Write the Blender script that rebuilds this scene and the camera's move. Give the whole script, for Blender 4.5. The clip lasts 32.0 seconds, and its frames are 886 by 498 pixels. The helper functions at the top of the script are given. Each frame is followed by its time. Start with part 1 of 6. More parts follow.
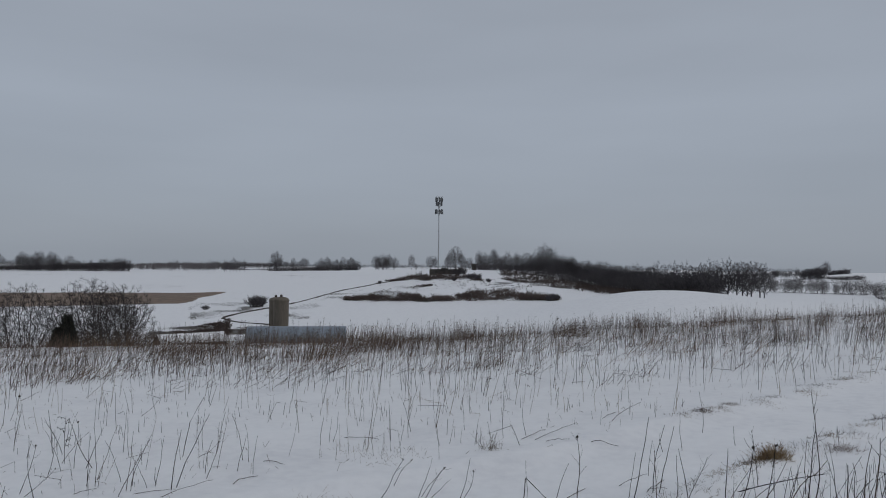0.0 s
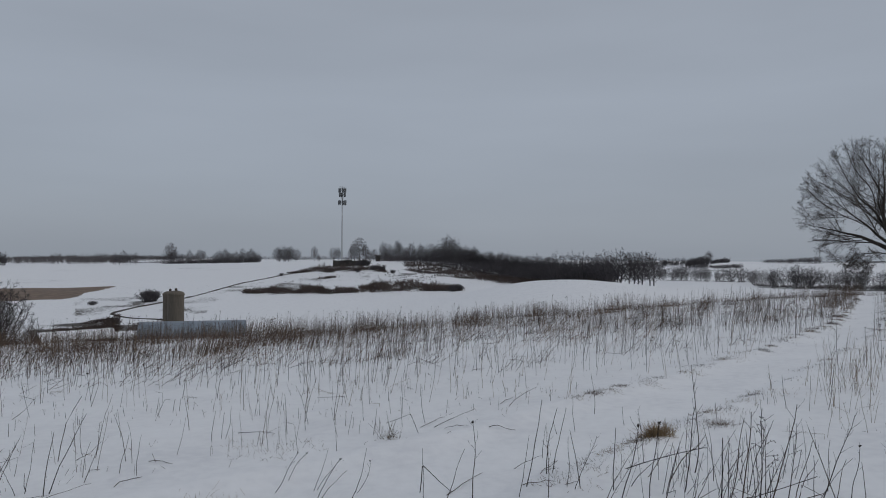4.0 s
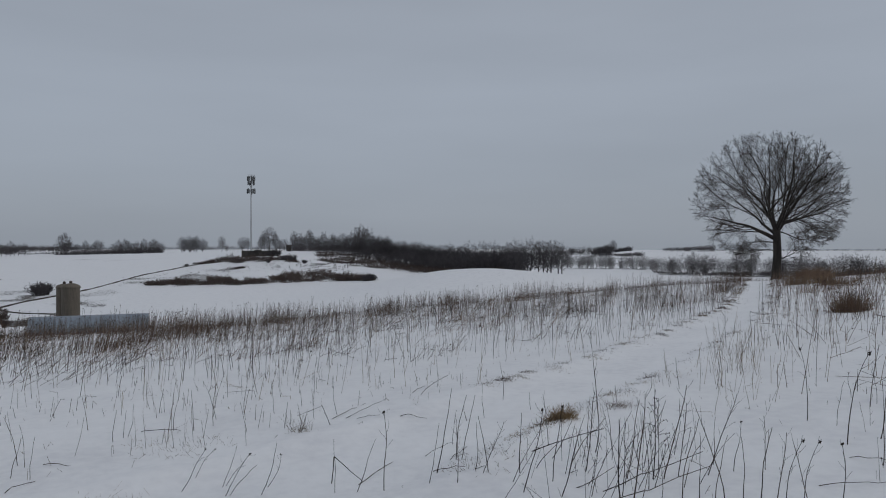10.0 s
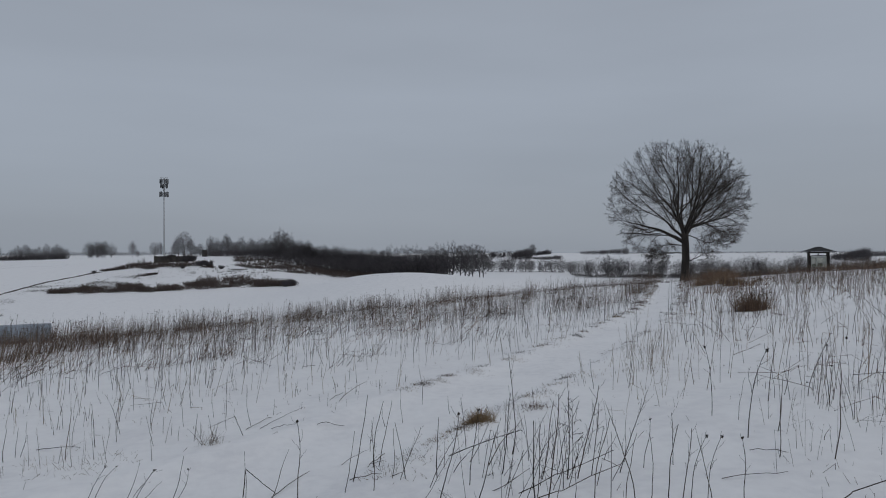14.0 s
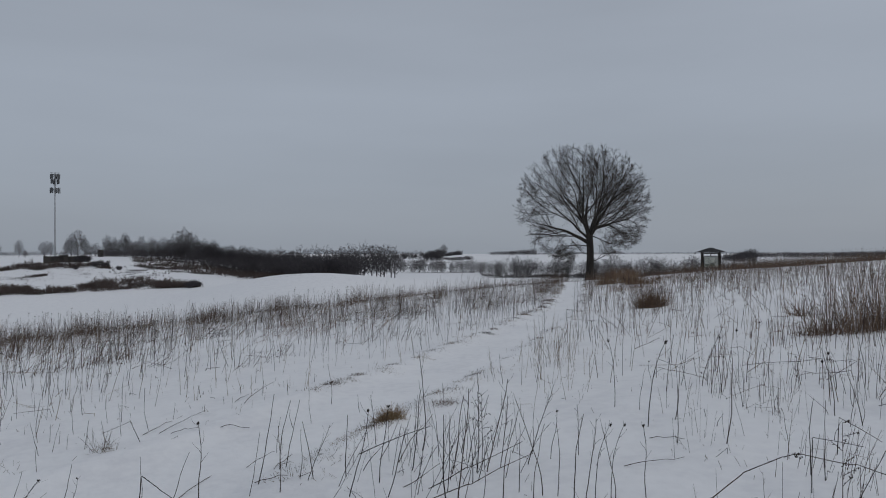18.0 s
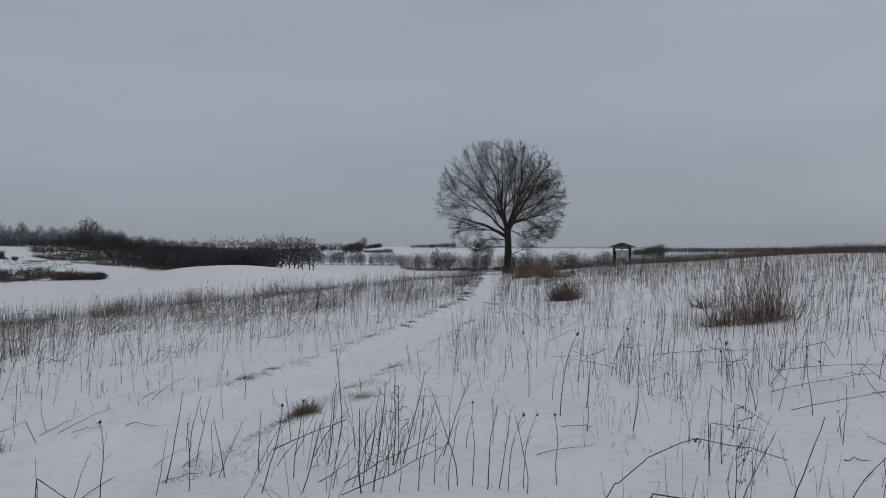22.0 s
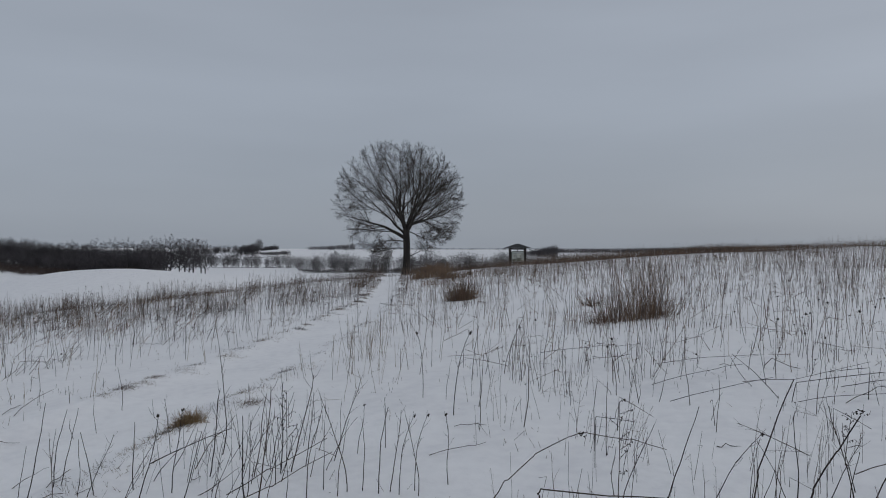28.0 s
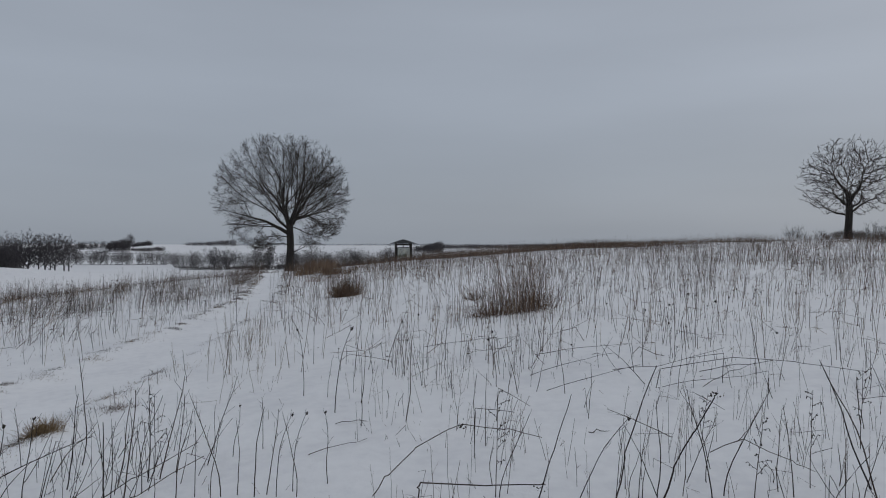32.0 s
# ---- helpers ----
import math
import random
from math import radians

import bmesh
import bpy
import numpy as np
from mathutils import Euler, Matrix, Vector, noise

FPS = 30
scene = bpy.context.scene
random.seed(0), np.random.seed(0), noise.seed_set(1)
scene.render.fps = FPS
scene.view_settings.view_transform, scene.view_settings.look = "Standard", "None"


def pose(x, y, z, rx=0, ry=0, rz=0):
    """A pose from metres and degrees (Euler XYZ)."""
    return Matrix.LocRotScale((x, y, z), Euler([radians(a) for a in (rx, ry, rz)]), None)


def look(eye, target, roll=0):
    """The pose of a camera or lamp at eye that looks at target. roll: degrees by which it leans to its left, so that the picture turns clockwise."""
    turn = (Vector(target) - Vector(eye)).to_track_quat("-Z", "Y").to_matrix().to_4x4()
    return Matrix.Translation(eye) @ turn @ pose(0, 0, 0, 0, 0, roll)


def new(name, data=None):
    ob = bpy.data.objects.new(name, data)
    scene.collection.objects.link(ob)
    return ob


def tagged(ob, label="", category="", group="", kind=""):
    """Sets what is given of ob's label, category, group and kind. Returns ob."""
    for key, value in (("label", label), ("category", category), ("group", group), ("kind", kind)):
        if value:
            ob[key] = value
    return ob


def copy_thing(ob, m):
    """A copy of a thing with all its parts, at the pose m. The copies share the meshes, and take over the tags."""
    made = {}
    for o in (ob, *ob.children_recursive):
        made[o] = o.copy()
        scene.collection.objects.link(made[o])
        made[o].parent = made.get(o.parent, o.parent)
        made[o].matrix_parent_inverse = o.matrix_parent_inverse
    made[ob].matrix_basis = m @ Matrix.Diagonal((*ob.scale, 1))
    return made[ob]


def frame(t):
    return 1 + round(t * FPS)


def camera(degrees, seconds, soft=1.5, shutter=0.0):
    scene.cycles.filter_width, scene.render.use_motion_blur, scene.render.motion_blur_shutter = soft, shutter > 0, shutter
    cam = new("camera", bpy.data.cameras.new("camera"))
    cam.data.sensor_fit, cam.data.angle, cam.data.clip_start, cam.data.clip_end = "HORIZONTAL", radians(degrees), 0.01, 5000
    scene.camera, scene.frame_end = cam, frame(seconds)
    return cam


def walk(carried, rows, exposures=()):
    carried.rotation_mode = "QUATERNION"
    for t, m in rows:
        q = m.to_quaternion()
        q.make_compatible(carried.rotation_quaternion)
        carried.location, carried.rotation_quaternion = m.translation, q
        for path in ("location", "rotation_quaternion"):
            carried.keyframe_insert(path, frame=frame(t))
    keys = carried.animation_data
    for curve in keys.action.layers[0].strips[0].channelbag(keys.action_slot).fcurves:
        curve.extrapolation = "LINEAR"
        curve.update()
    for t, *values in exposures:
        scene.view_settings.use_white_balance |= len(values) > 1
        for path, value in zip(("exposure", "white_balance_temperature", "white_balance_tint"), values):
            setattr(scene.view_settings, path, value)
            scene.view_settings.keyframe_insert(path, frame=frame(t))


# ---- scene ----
cam = camera(65.8, 32.0, soft=1.0)
PATH = [
    (0, (0.481, -0.964, 1.712), (0.747, 1.017, 1.763), 0.7),
    (0.5, (0.5, -0.953, 1.705), (0.804, 1.023, 1.76), 0.9),
    (1, (0.522, -0.946, 1.694), (0.869, 1.023, 1.736), 0.6),
    (1.5, (0.528, -0.944, 1.69), (0.918, 1.017, 1.721), 0.7),
    (2, (0.535, -0.935, 1.686), (0.934, 1.025, 1.713), 0.5),
    (2.5, (0.543, -0.933, 1.685), (0.969, 1.021, 1.706), 0.1),
    (3, (0.566, -0.915, 1.683), (1.055, 1.024, 1.707), 0.1),
    (3.5, (0.564, -0.904, 1.68), (1.089, 1.026, 1.701), 0.2),
    (5.5, (0.546, -0.936, 1.681), (1.103, 0.984, 1.738), 0.4),
    (6, (0.559, -0.923, 1.678), (1.135, 0.992, 1.722), 0.3),
    (6.5, (0.562, -0.916, 1.684), (1.178, 0.987, 1.726), 0.3),
    (7, (0.555, -0.931, 1.691), (1.18, 0.969, 1.733), 0.2),
    (7.5, (0.537, -0.972, 1.701), (1.186, 0.92, 1.739), -0.2),
    (8, (0.542, -0.978, 1.7), (1.21, 0.907, 1.726), 0.0),
    (8.5, (0.549, -0.973, 1.701), (1.236, 0.905, 1.72), -0.5),
    (9, (0.557, -0.973, 1.699), (1.292, 0.888, 1.703), -0.3),
    (9.5, (0.556, -0.977, 1.698), (1.317, 0.872, 1.695), -0.1),
    (10, (0.557, -0.978, 1.701), (1.336, 0.864, 1.699), 0.1),
    (10.5, (0.577, -0.949, 1.701), (1.371, 0.887, 1.692), -0.2),
    (11, (0.576, -0.962, 1.699), (1.393, 0.863, 1.688), -0.3),
    (11.5, (0.576, -0.97, 1.701), (1.432, 0.837, 1.687), -0.1),
    (12, (0.587, -0.959, 1.694), (1.463, 0.839, 1.686), -0.2),
    (12.5, (0.601, -0.961, 1.695), (1.51, 0.82, 1.698), -0.4),
    (13, (0.613, -0.959, 1.697), (1.544, 0.811, 1.694), -0.5),
    (13.5, (0.623, -0.949, 1.693), (1.575, 0.81, 1.702), -0.5),
    (14, (0.627, -0.951, 1.699), (1.609, 0.791, 1.709), -0.2),
    (14.5, (0.628, -0.977, 1.701), (1.651, 0.742, 1.711), 0.1),
    (16.5, (0.652, -0.913, 1.651), (1.813, 0.715, 1.646), 0.2),
    (17, (0.645, -0.918, 1.655), (1.794, 0.719, 1.643), 0.4),
    (17.5, (0.638, -0.924, 1.659), (1.801, 0.704, 1.658), 0.2),
    (18, (0.661, -0.915, 1.654), (1.859, 0.687, 1.665), -0.1),
    (18.5, (0.663, -0.913, 1.654), (1.891, 0.666, 1.657), 0.2),
    (19, (0.663, -0.903, 1.658), (1.907, 0.663, 1.662), 0.4),
    (19.5, (0.667, -0.911, 1.655), (1.929, 0.64, 1.67), 0.4),
    (20, (0.663, -0.915, 1.655), (1.94, 0.624, 1.669), 0.4),
    (20.5, (0.675, -0.912, 1.655), (1.985, 0.599, 1.672), 0.4),
    (21, (0.677, -0.908, 1.653), (2.001, 0.591, 1.659), 0.7),
    (21.5, (0.682, -0.911, 1.652), (2.036, 0.56, 1.646), 0.4),
    (22, (0.675, -0.923, 1.654), (2.051, 0.528, 1.645), 0.4),
    (22.5, (0.692, -0.915, 1.649), (2.07, 0.535, 1.637), 0.1),
    (23, (0.7, -0.911, 1.645), (2.086, 0.531, 1.626), 0.3),
    (23.5, (0.707, -0.909, 1.645), (2.107, 0.519, 1.616), -0.0),
    (24, (0.714, -0.912, 1.647), (2.141, 0.489, 1.612), -0.1),
    (24.5, (0.72, -0.909, 1.642), (2.162, 0.476, 1.61), -0.2),
    (25, (0.735, -0.905, 1.644), (2.19, 0.468, 1.621), -0.0),
    (25.5, (0.74, -0.905, 1.639), (2.216, 0.444, 1.613), 0.1),
    (27.5, (0.776, -0.912, 1.635), (2.343, 0.33, 1.619), 0.1),
    (28, (0.78, -0.913, 1.636), (2.353, 0.321, 1.633), 0.2),
    (28.5, (0.794, -0.91, 1.632), (2.409, 0.269, 1.63), 0.3),
    (29, (0.8, -0.907, 1.632), (2.443, 0.232, 1.631), 0.4),
    (29.5, (0.802, -0.911, 1.63), (2.476, 0.183, 1.628), 0.9),
    (30, (0.805, -0.921, 1.63), (2.487, 0.161, 1.61), 0.6),
    (30.5, (0.825, -0.92, 1.625), (2.529, 0.128, 1.605), 0.2),
    (31, (0.821, -0.923, 1.627), (2.545, 0.091, 1.605), 0.5),
    (31.5, (0.836, -0.917, 1.623), (2.572, 0.075, 1.585), 0.2),
    (32, (0.833, -0.924, 1.625), (2.589, 0.034, 1.611), 0.2),
]
walk(cam, [(t, look(eye, target, roll)) for t, eye, target, roll in PATH], exposures=((0, -0.59), (32, -0.59)))

# ---- world and light: an even overcast winter sky ----
SUN_EL, SUN_AZ = radians(38), radians(120)
world = bpy.data.worlds.new("overcast_sky")
scene.world = world
world.use_nodes = True
wn, wl = world.node_tree.nodes, world.node_tree.links
wn.clear()
w_out, w_bg = wn.new("ShaderNodeOutputWorld"), wn.new("ShaderNodeBackground")
w_sky = wn.new("ShaderNodeTexSky")
w_sky.sky_type, w_sky.sun_disc, w_sky.sun_elevation, w_sky.sun_rotation = "NISHITA", False, SUN_EL, SUN_AZ
w_sky.dust_density = 3.0
w_co, w_sep = wn.new("ShaderNodeTexCoord"), wn.new("ShaderNodeSeparateXYZ")
w_ramp = wn.new("ShaderNodeValToRGB")          # cloud deck: dimmer at the horizon than overhead
w_ramp.color_ramp.elements[0].position, w_ramp.color_ramp.elements[0].color = 0.0, (0.405, 0.452, 0.522, 1)
w_ramp.color_ramp.elements[1].position, w_ramp.color_ramp.elements[1].color = 1.0, (0.53, 0.575, 0.64, 1)
for spot, col in ((0.1, (0.424, 0.476, 0.556, 1)), (0.22, (0.476, 0.533, 0.622, 1)), (0.42, (0.455, 0.505, 0.585, 1))):
    w_ramp.color_ramp.elements.new(spot).color = col
w_map, w_noise, w_noise2 = wn.new("ShaderNodeMapping"), wn.new("ShaderNodeTexNoise"), wn.new("ShaderNodeTexNoise")
w_map.inputs["Scale"].default_value = (1.0, 1.0, 5.5)
w_noise.inputs["Scale"].default_value, w_noise.inputs["Detail"].default_value, w_noise.inputs["Roughness"].default_value = 2.2, 4.0, 0.45
w_noise2.inputs["Scale"].default_value, w_noise2.inputs["Detail"].default_value = 0.8, 2.0
w_add, w_rng = wn.new("ShaderNodeMath"), wn.new("ShaderNodeMapRange")
w_add.operation = "ADD"
w_rng.inputs["From Min"].default_value, w_rng.inputs["From Max"].default_value = 0.6, 1.4
w_rng.inputs["To Min"].default_value, w_rng.inputs["To Max"].default_value = 0.92, 1.08
w_mul = wn.new("ShaderNodeVectorMath")
w_mul.operation = "SCALE"
w_mix = wn.new("ShaderNodeMix")
w_mix.data_type = "RGBA"
w_mix.inputs[0].default_value = 0.01
wl.new(w_co.outputs["Generated"], w_sep.inputs[0])
wl.new(w_sep.outputs["Z"], w_ramp.inputs[0])
wl.new(w_co.outputs["Generated"], w_map.inputs[0])
wl.new(w_map.outputs[0], w_noise.inputs["Vector"])
wl.new(w_map.outputs[0], w_noise2.inputs["Vector"])
wl.new(w_noise.outputs[0], w_add.inputs[0])
wl.new(w_noise2.outputs[0], w_add.inputs[1])
wl.new(w_add.outputs[0], w_rng.inputs["Value"])
wl.new(w_ramp.outputs[0], w_mul.inputs[0])
wl.new(w_rng.outputs[0], w_mul.inputs["Scale"])
wl.new(w_mul.outputs[0], w_mix.inputs[6])
wl.new(w_sky.outputs[0], w_mix.inputs[7])
wl.new(w_mix.outputs[2], w_bg.inputs[0])
wl.new(w_bg.outputs[0], w_out.inputs[0])
w_bg.inputs[1].default_value = 1.0
sun = new("sun", bpy.data.lights.new("sun", "SUN"))
sun.data.energy, sun.data.angle, sun.data.color = 0.5, radians(40), (1.0, 0.97, 0.93)
sun.matrix_world = look((0, 0, 0), (-math.sin(SUN_AZ) * math.cos(SUN_EL), -math.cos(SUN_AZ) * math.cos(SUN_EL), -math.sin(SUN_EL)))


# ---- materials ----
def material(name, colours, scale=6.0, rough=0.85, bump=0.3, bump_scale=None, metal=0.0, per=0.0, stretch=(1, 1, 1), fine=0.35):
    """A procedural surface: two scales of colour variation between the colours, fine relief, per-object and per-island variation."""
    m = bpy.data.materials.new(name)
    m.use_nodes = True
    n, l = m.node_tree.nodes, m.node_tree.links
    b = n["Principled BSDF"]
    b.inputs["Roughness"].default_value, b.inputs["Metallic"].default_value = rough, metal
    co, mp = n.new("ShaderNodeTexCoord"), n.new("ShaderNodeMapping")
    mp.inputs["Scale"].default_value = stretch
    l.new(co.outputs["Object"], mp.inputs[0])
    big, small = n.new("ShaderNodeTexNoise"), n.new("ShaderNodeTexNoise")
    big.inputs["Scale"].default_value, big.inputs["Detail"].default_value = scale, 5
    small.inputs["Scale"].default_value, small.inputs["Detail"].default_value = scale * 9, 3
    l.new(mp.outputs[0], big.inputs["Vector"])
    l.new(mp.outputs[0], small.inputs["Vector"])
    mixer = n.new("ShaderNodeMath")
    mixer.operation = "MULTIPLY_ADD"
    mixer.inputs[1].default_value = fine
    l.new(small.outputs[0], mixer.inputs[0])
    scaled = n.new("ShaderNodeMath")
    scaled.operation = "MULTIPLY"
    scaled.inputs[1].default_value = 1 - fine
    l.new(big.outputs[0], scaled.inputs[0])
    l.new(scaled.outputs[0], mixer.inputs[2])
    ramp = n.new("ShaderNodeValToRGB")
    spots = [0.32 + 0.36 * i / max(1, len(colours) - 1) for i in range(len(colours))]
    e = ramp.color_ramp.elements
    e[0].position, e[0].color = spots[0], (*colours[0], 1)
    e[1].position, e[1].color = spots[-1], (*colours[-1], 1)
    for p, c in list(zip(spots, colours))[1:-1]:
        e.new(p).color = (*c, 1)
    last = mixer.outputs[0]
    if per:
        info, geo = n.new("ShaderNodeObjectInfo"), n.new("ShaderNodeNewGeometry")
        for source in (info.outputs["Random"], geo.outputs["Random Per Island"]):
            ma = n.new("ShaderNodeMath")
            ma.operation = "MULTIPLY_ADD"
            ma.inputs[1].default_value = per
            sub = n.new("ShaderNodeMath")
            sub.operation = "SUBTRACT"
            sub.inputs[1].default_value = per / 2
            l.new(source, ma.inputs[0])
            l.new(last, ma.inputs[2])
            l.new(ma.outputs[0], sub.inputs[0])
            last = sub.outputs[0]
    l.new(last, ramp.inputs[0])
    l.new(ramp.outputs[0], b.inputs["Base Color"])
    if bump:
        bp = n.new("ShaderNodeBump")
        bp.inputs["Strength"].default_value, bp.inputs["Distance"].default_value = bump, 0.02
        if bump_scale:
            rel = n.new("ShaderNodeTexNoise")
            rel.inputs["Scale"].default_value, rel.inputs["Detail"].default_value = bump_scale, 4
            l.new(mp.outputs[0], rel.inputs["Vector"])
            l.new(rel.outputs[0], bp.inputs["Height"])
        else:
            l.new(mixer.outputs[0], bp.inputs["Height"])
        l.new(bp.outputs[0], b.inputs["Normal"])
    return m


def snow_material():
    """Wind-packed snow; where the ground attribute says so, dry grass, stubble or dark litter shows through in ragged specks."""
    m = material("snow", [(0.785, 0.78, 0.797), (0.868, 0.862, 0.87), (0.91, 0.905, 0.912)], 0.9, 0.7, 1.0, 6.0, fine=0.45)
    n, l = m.node_tree.nodes, m.node_tree.links
    b = n["Principled BSDF"]
    snow_link = b.inputs["Base Color"].links[0].from_socket
    co = n.new("ShaderNodeTexCoord")
    specks = n.new("ShaderNodeTexNoise")
    specks.inputs["Scale"].default_value, specks.inputs["Detail"].default_value, specks.inputs["Roughness"].default_value = 1.3, 9, 0.72
    l.new(co.outputs["Object"], specks.inputs["Vector"])
    grass = n.new("ShaderNodeValToRGB")
    grass.color_ramp.elements[0].position, grass.color_ramp.elements[0].color = 0.35, (0.04, 0.034, 0.029, 1)
    grass.color_ramp.elements[1].position, grass.color_ramp.elements[1].color = 0.68, (0.105, 0.088, 0.072, 1)
    tone = n.new("ShaderNodeTexNoise")
    tone.inputs["Scale"].default_value, tone.inputs["Detail"].default_value = 0.35, 8
    l.new(co.outputs["Object"], tone.inputs["Vector"])
    l.new(tone.outputs[0], grass.inputs[0])
    for layer, colour in (("cover", grass.outputs[0]), ("stubble", None)):
        at = n.new("ShaderNodeAttribute")
        at.attribute_name = layer
        add = n.new("ShaderNodeMath")
        add.operation = "ADD"
        l.new(at.outputs["Fac"], add.inputs[0])
        l.new(specks.outputs[0], add.inputs[1])
        edge = n.new("ShaderNodeMapRange")
        edge.inputs["From Min"].default_value, edge.inputs["From Max"].default_value = 0.94, 1.06
        l.new(add.outputs[0], edge.inputs["Value"])
        mix = n.new("ShaderNodeMix")
        mix.data_type = "RGBA"
        l.new(edge.outputs[0], mix.inputs[0])
        l.new(snow_link, mix.inputs[6])
        if colour:
            l.new(colour, mix.inputs[7])
        else:
            straw = n.new("ShaderNodeValToRGB")
            straw.color_ramp.elements[0].position, straw.color_ramp.elements[0].color = 0.3, (0.12, 0.076, 0.05, 1)
            straw.color_ramp.elements[1].position, straw.color_ramp.elements[1].color = 0.7, (0.225, 0.15, 0.098, 1)
            l.new(tone.outputs[0], straw.inputs[0])
            l.new(straw.outputs[0], mix.inputs[7])
        snow_link = mix.outputs[2]
    l.new(snow_link, b.inputs["Base Color"])
    return m


SNOW = snow_material()
STALK = material("dry_stalk_brown", [(0.03, 0.02, 0.016), (0.07, 0.046, 0.035), (0.15, 0.102, 0.072)], 3, 0.9, 0, per=0.35)
STALK_NEAR = material("dark_stalk_close", [(0.012, 0.009, 0.008), (0.03, 0.021, 0.017), (0.07, 0.048, 0.035)], 9, 0.85, 0.2, 60, per=0.3, stretch=(1, 1, 0.3))
STALK_PALE = material("dry_grass_pale", [(0.07, 0.05, 0.035), (0.16, 0.115, 0.07), (0.28, 0.21, 0.13)], 3, 0.9, 0, per=0.3)
STRAW = material("tan_grass_tuft", [(0.16, 0.10, 0.05), (0.27, 0.18, 0.09), (0.36, 0.26, 0.14)], 4, 0.9, 0, per=0.3)
RUST = material("rust_brown_grass", [(0.085, 0.051, 0.034), (0.17, 0.102, 0.064), (0.28, 0.178, 0.108)], 3, 0.9, 0, per=0.3)
HEAD = material("seed_head_dark", [(0.015, 0.012, 0.01), (0.04, 0.03, 0.022)], 30, 0.95, 0, per=0.2)
BARK = material("grey_brown_bark", [(0.016, 0.013, 0.011), (0.035, 0.029, 0.025), (0.06, 0.05, 0.043)], 5, 0.95, 0.7, 14, stretch=(1, 1, 0.25))
TWIG = material("bare_twig", [(0.03, 0.023, 0.02), (0.062, 0.05, 0.043)], 3, 0.95, 0, per=0.2)
# lighter, greyer twig for far trees: distance haze is mixed into its colour
FAR_TWIG = material("far_bare_twig_hazed", [(0.065, 0.059, 0.063), (0.13, 0.118, 0.123)], 0.4, 0.95, 0, per=0.3)
BRUSH = material("brush_twig_reddish", [(0.075, 0.055, 0.05), (0.15, 0.115, 0.10)], 0.5, 0.95, 0, per=0.3)
CEDAR = material("cedar_foliage", [(0.008, 0.009, 0.007), (0.02, 0.02, 0.014), (0.03, 0.026, 0.017)], 3, 0.9, 0, per=0.3)
CONCRETE = material("silo_concrete", [(0.095, 0.08, 0.062), (0.145, 0.122, 0.096), (0.19, 0.162, 0.126)], 0.5, 0.9, 0.25, 20, stretch=(1, 1, 0.2))
METAL = material("galvanised_sheet", [(0.17, 0.20, 0.235), (0.23, 0.265, 0.305), (0.29, 0.325, 0.365)], 0.35, 0.5, 0.15, 8, metal=0.35, per=0.12)
STEEL = material("galvanised_steel", [(0.38, 0.39, 0.40), (0.52, 0.53, 0.54)], 2, 0.5, 0.1, metal=0.4)
ANTENNA = material("antenna_grey", [(0.05, 0.052, 0.056), (0.13, 0.135, 0.14)], 3, 0.6, 0.1, per=0.3)
DARKWOOD = material("dark_stained_wood", [(0.014, 0.011, 0.01), (0.03, 0.024, 0.02), (0.05, 0.042, 0.036)], 4, 0.8, 0.4, 25, stretch=(1, 1, 0.15))
SHINGLE = material("dark_shingle", [(0.03, 0.03, 0.032), (0.06, 0.06, 0.062)], 8, 0.9, 0.5, per=0.3)
BOARD = material("notice_board_pale", [(0.40, 0.42, 0.38), (0.52, 0.54, 0.48)], 2, 0.5, 0.05)
PAPER = material("notice_paper", [(0.55, 0.56, 0.50), (0.68, 0.68, 0.60)], 3, 0.6, 0.05)
PRINT = material("faded_print", [(0.10, 0.13, 0.10), (0.20, 0.22, 0.17)], 6, 0.6, 0.05)
FENCE = material("weathered_board_fence", [(0.03, 0.026, 0.024), (0.075, 0.066, 0.06)], 1.5, 0.9, 0.3, 20, per=0.3)
SHEDWOOD = material("brown_shed_board", [(0.06, 0.046, 0.038), (0.12, 0.095, 0.08)], 1.5, 0.9, 0.3, per=0.2)
DIRT = material("bare_soil", [(0.035, 0.027, 0.022), (0.075, 0.058, 0.045)], 1.0, 0.95, 0.5)

# ---- terrain ----
FOOT_X, FOOT_Y = 0.5, -0.93
TWIST = radians(4.34)


def sstep(a, b, v):
    t = np.clip((v - a) / (b - a), 0, 1)
    return t * t * (3 - 2 * t)


def vnoise(x, y, size, seed):
    """Smooth value noise in 0..1 over cells of that size."""
    table = np.random.RandomState(seed).rand(64, 64)
    gx, gy = np.asarray(x) / size + 1000, np.asarray(y) / size + 1000
    ix, iy = np.floor(gx).astype(int), np.floor(gy).astype(int)
    fx, fy = gx - ix, gy - iy
    fx, fy = fx * fx * (3 - 2 * fx), fy * fy * (3 - 2 * fy)
    a, b = table[ix % 64, iy % 64], table[(ix + 1) % 64, iy % 64]
    c, d = table[ix % 64, (iy + 1) % 64], table[(ix + 1) % 64, (iy + 1) % 64]
    return (a * (1 - fx) + b * fx) * (1 - fy) + (c * (1 - fx) + d * fx) * fy


def bell(x, y, az, dist, wide, deep):
    """A rounded rise at a bearing and distance, wide across and deep along the bearing."""
    a = radians(az)
    across = x * math.cos(a) - y * math.sin(a)
    along = x * math.sin(a) + y * math.cos(a) - dist
    return np.exp(-0.5 * ((across / wide) ** 2 + (along / deep) ** 2))


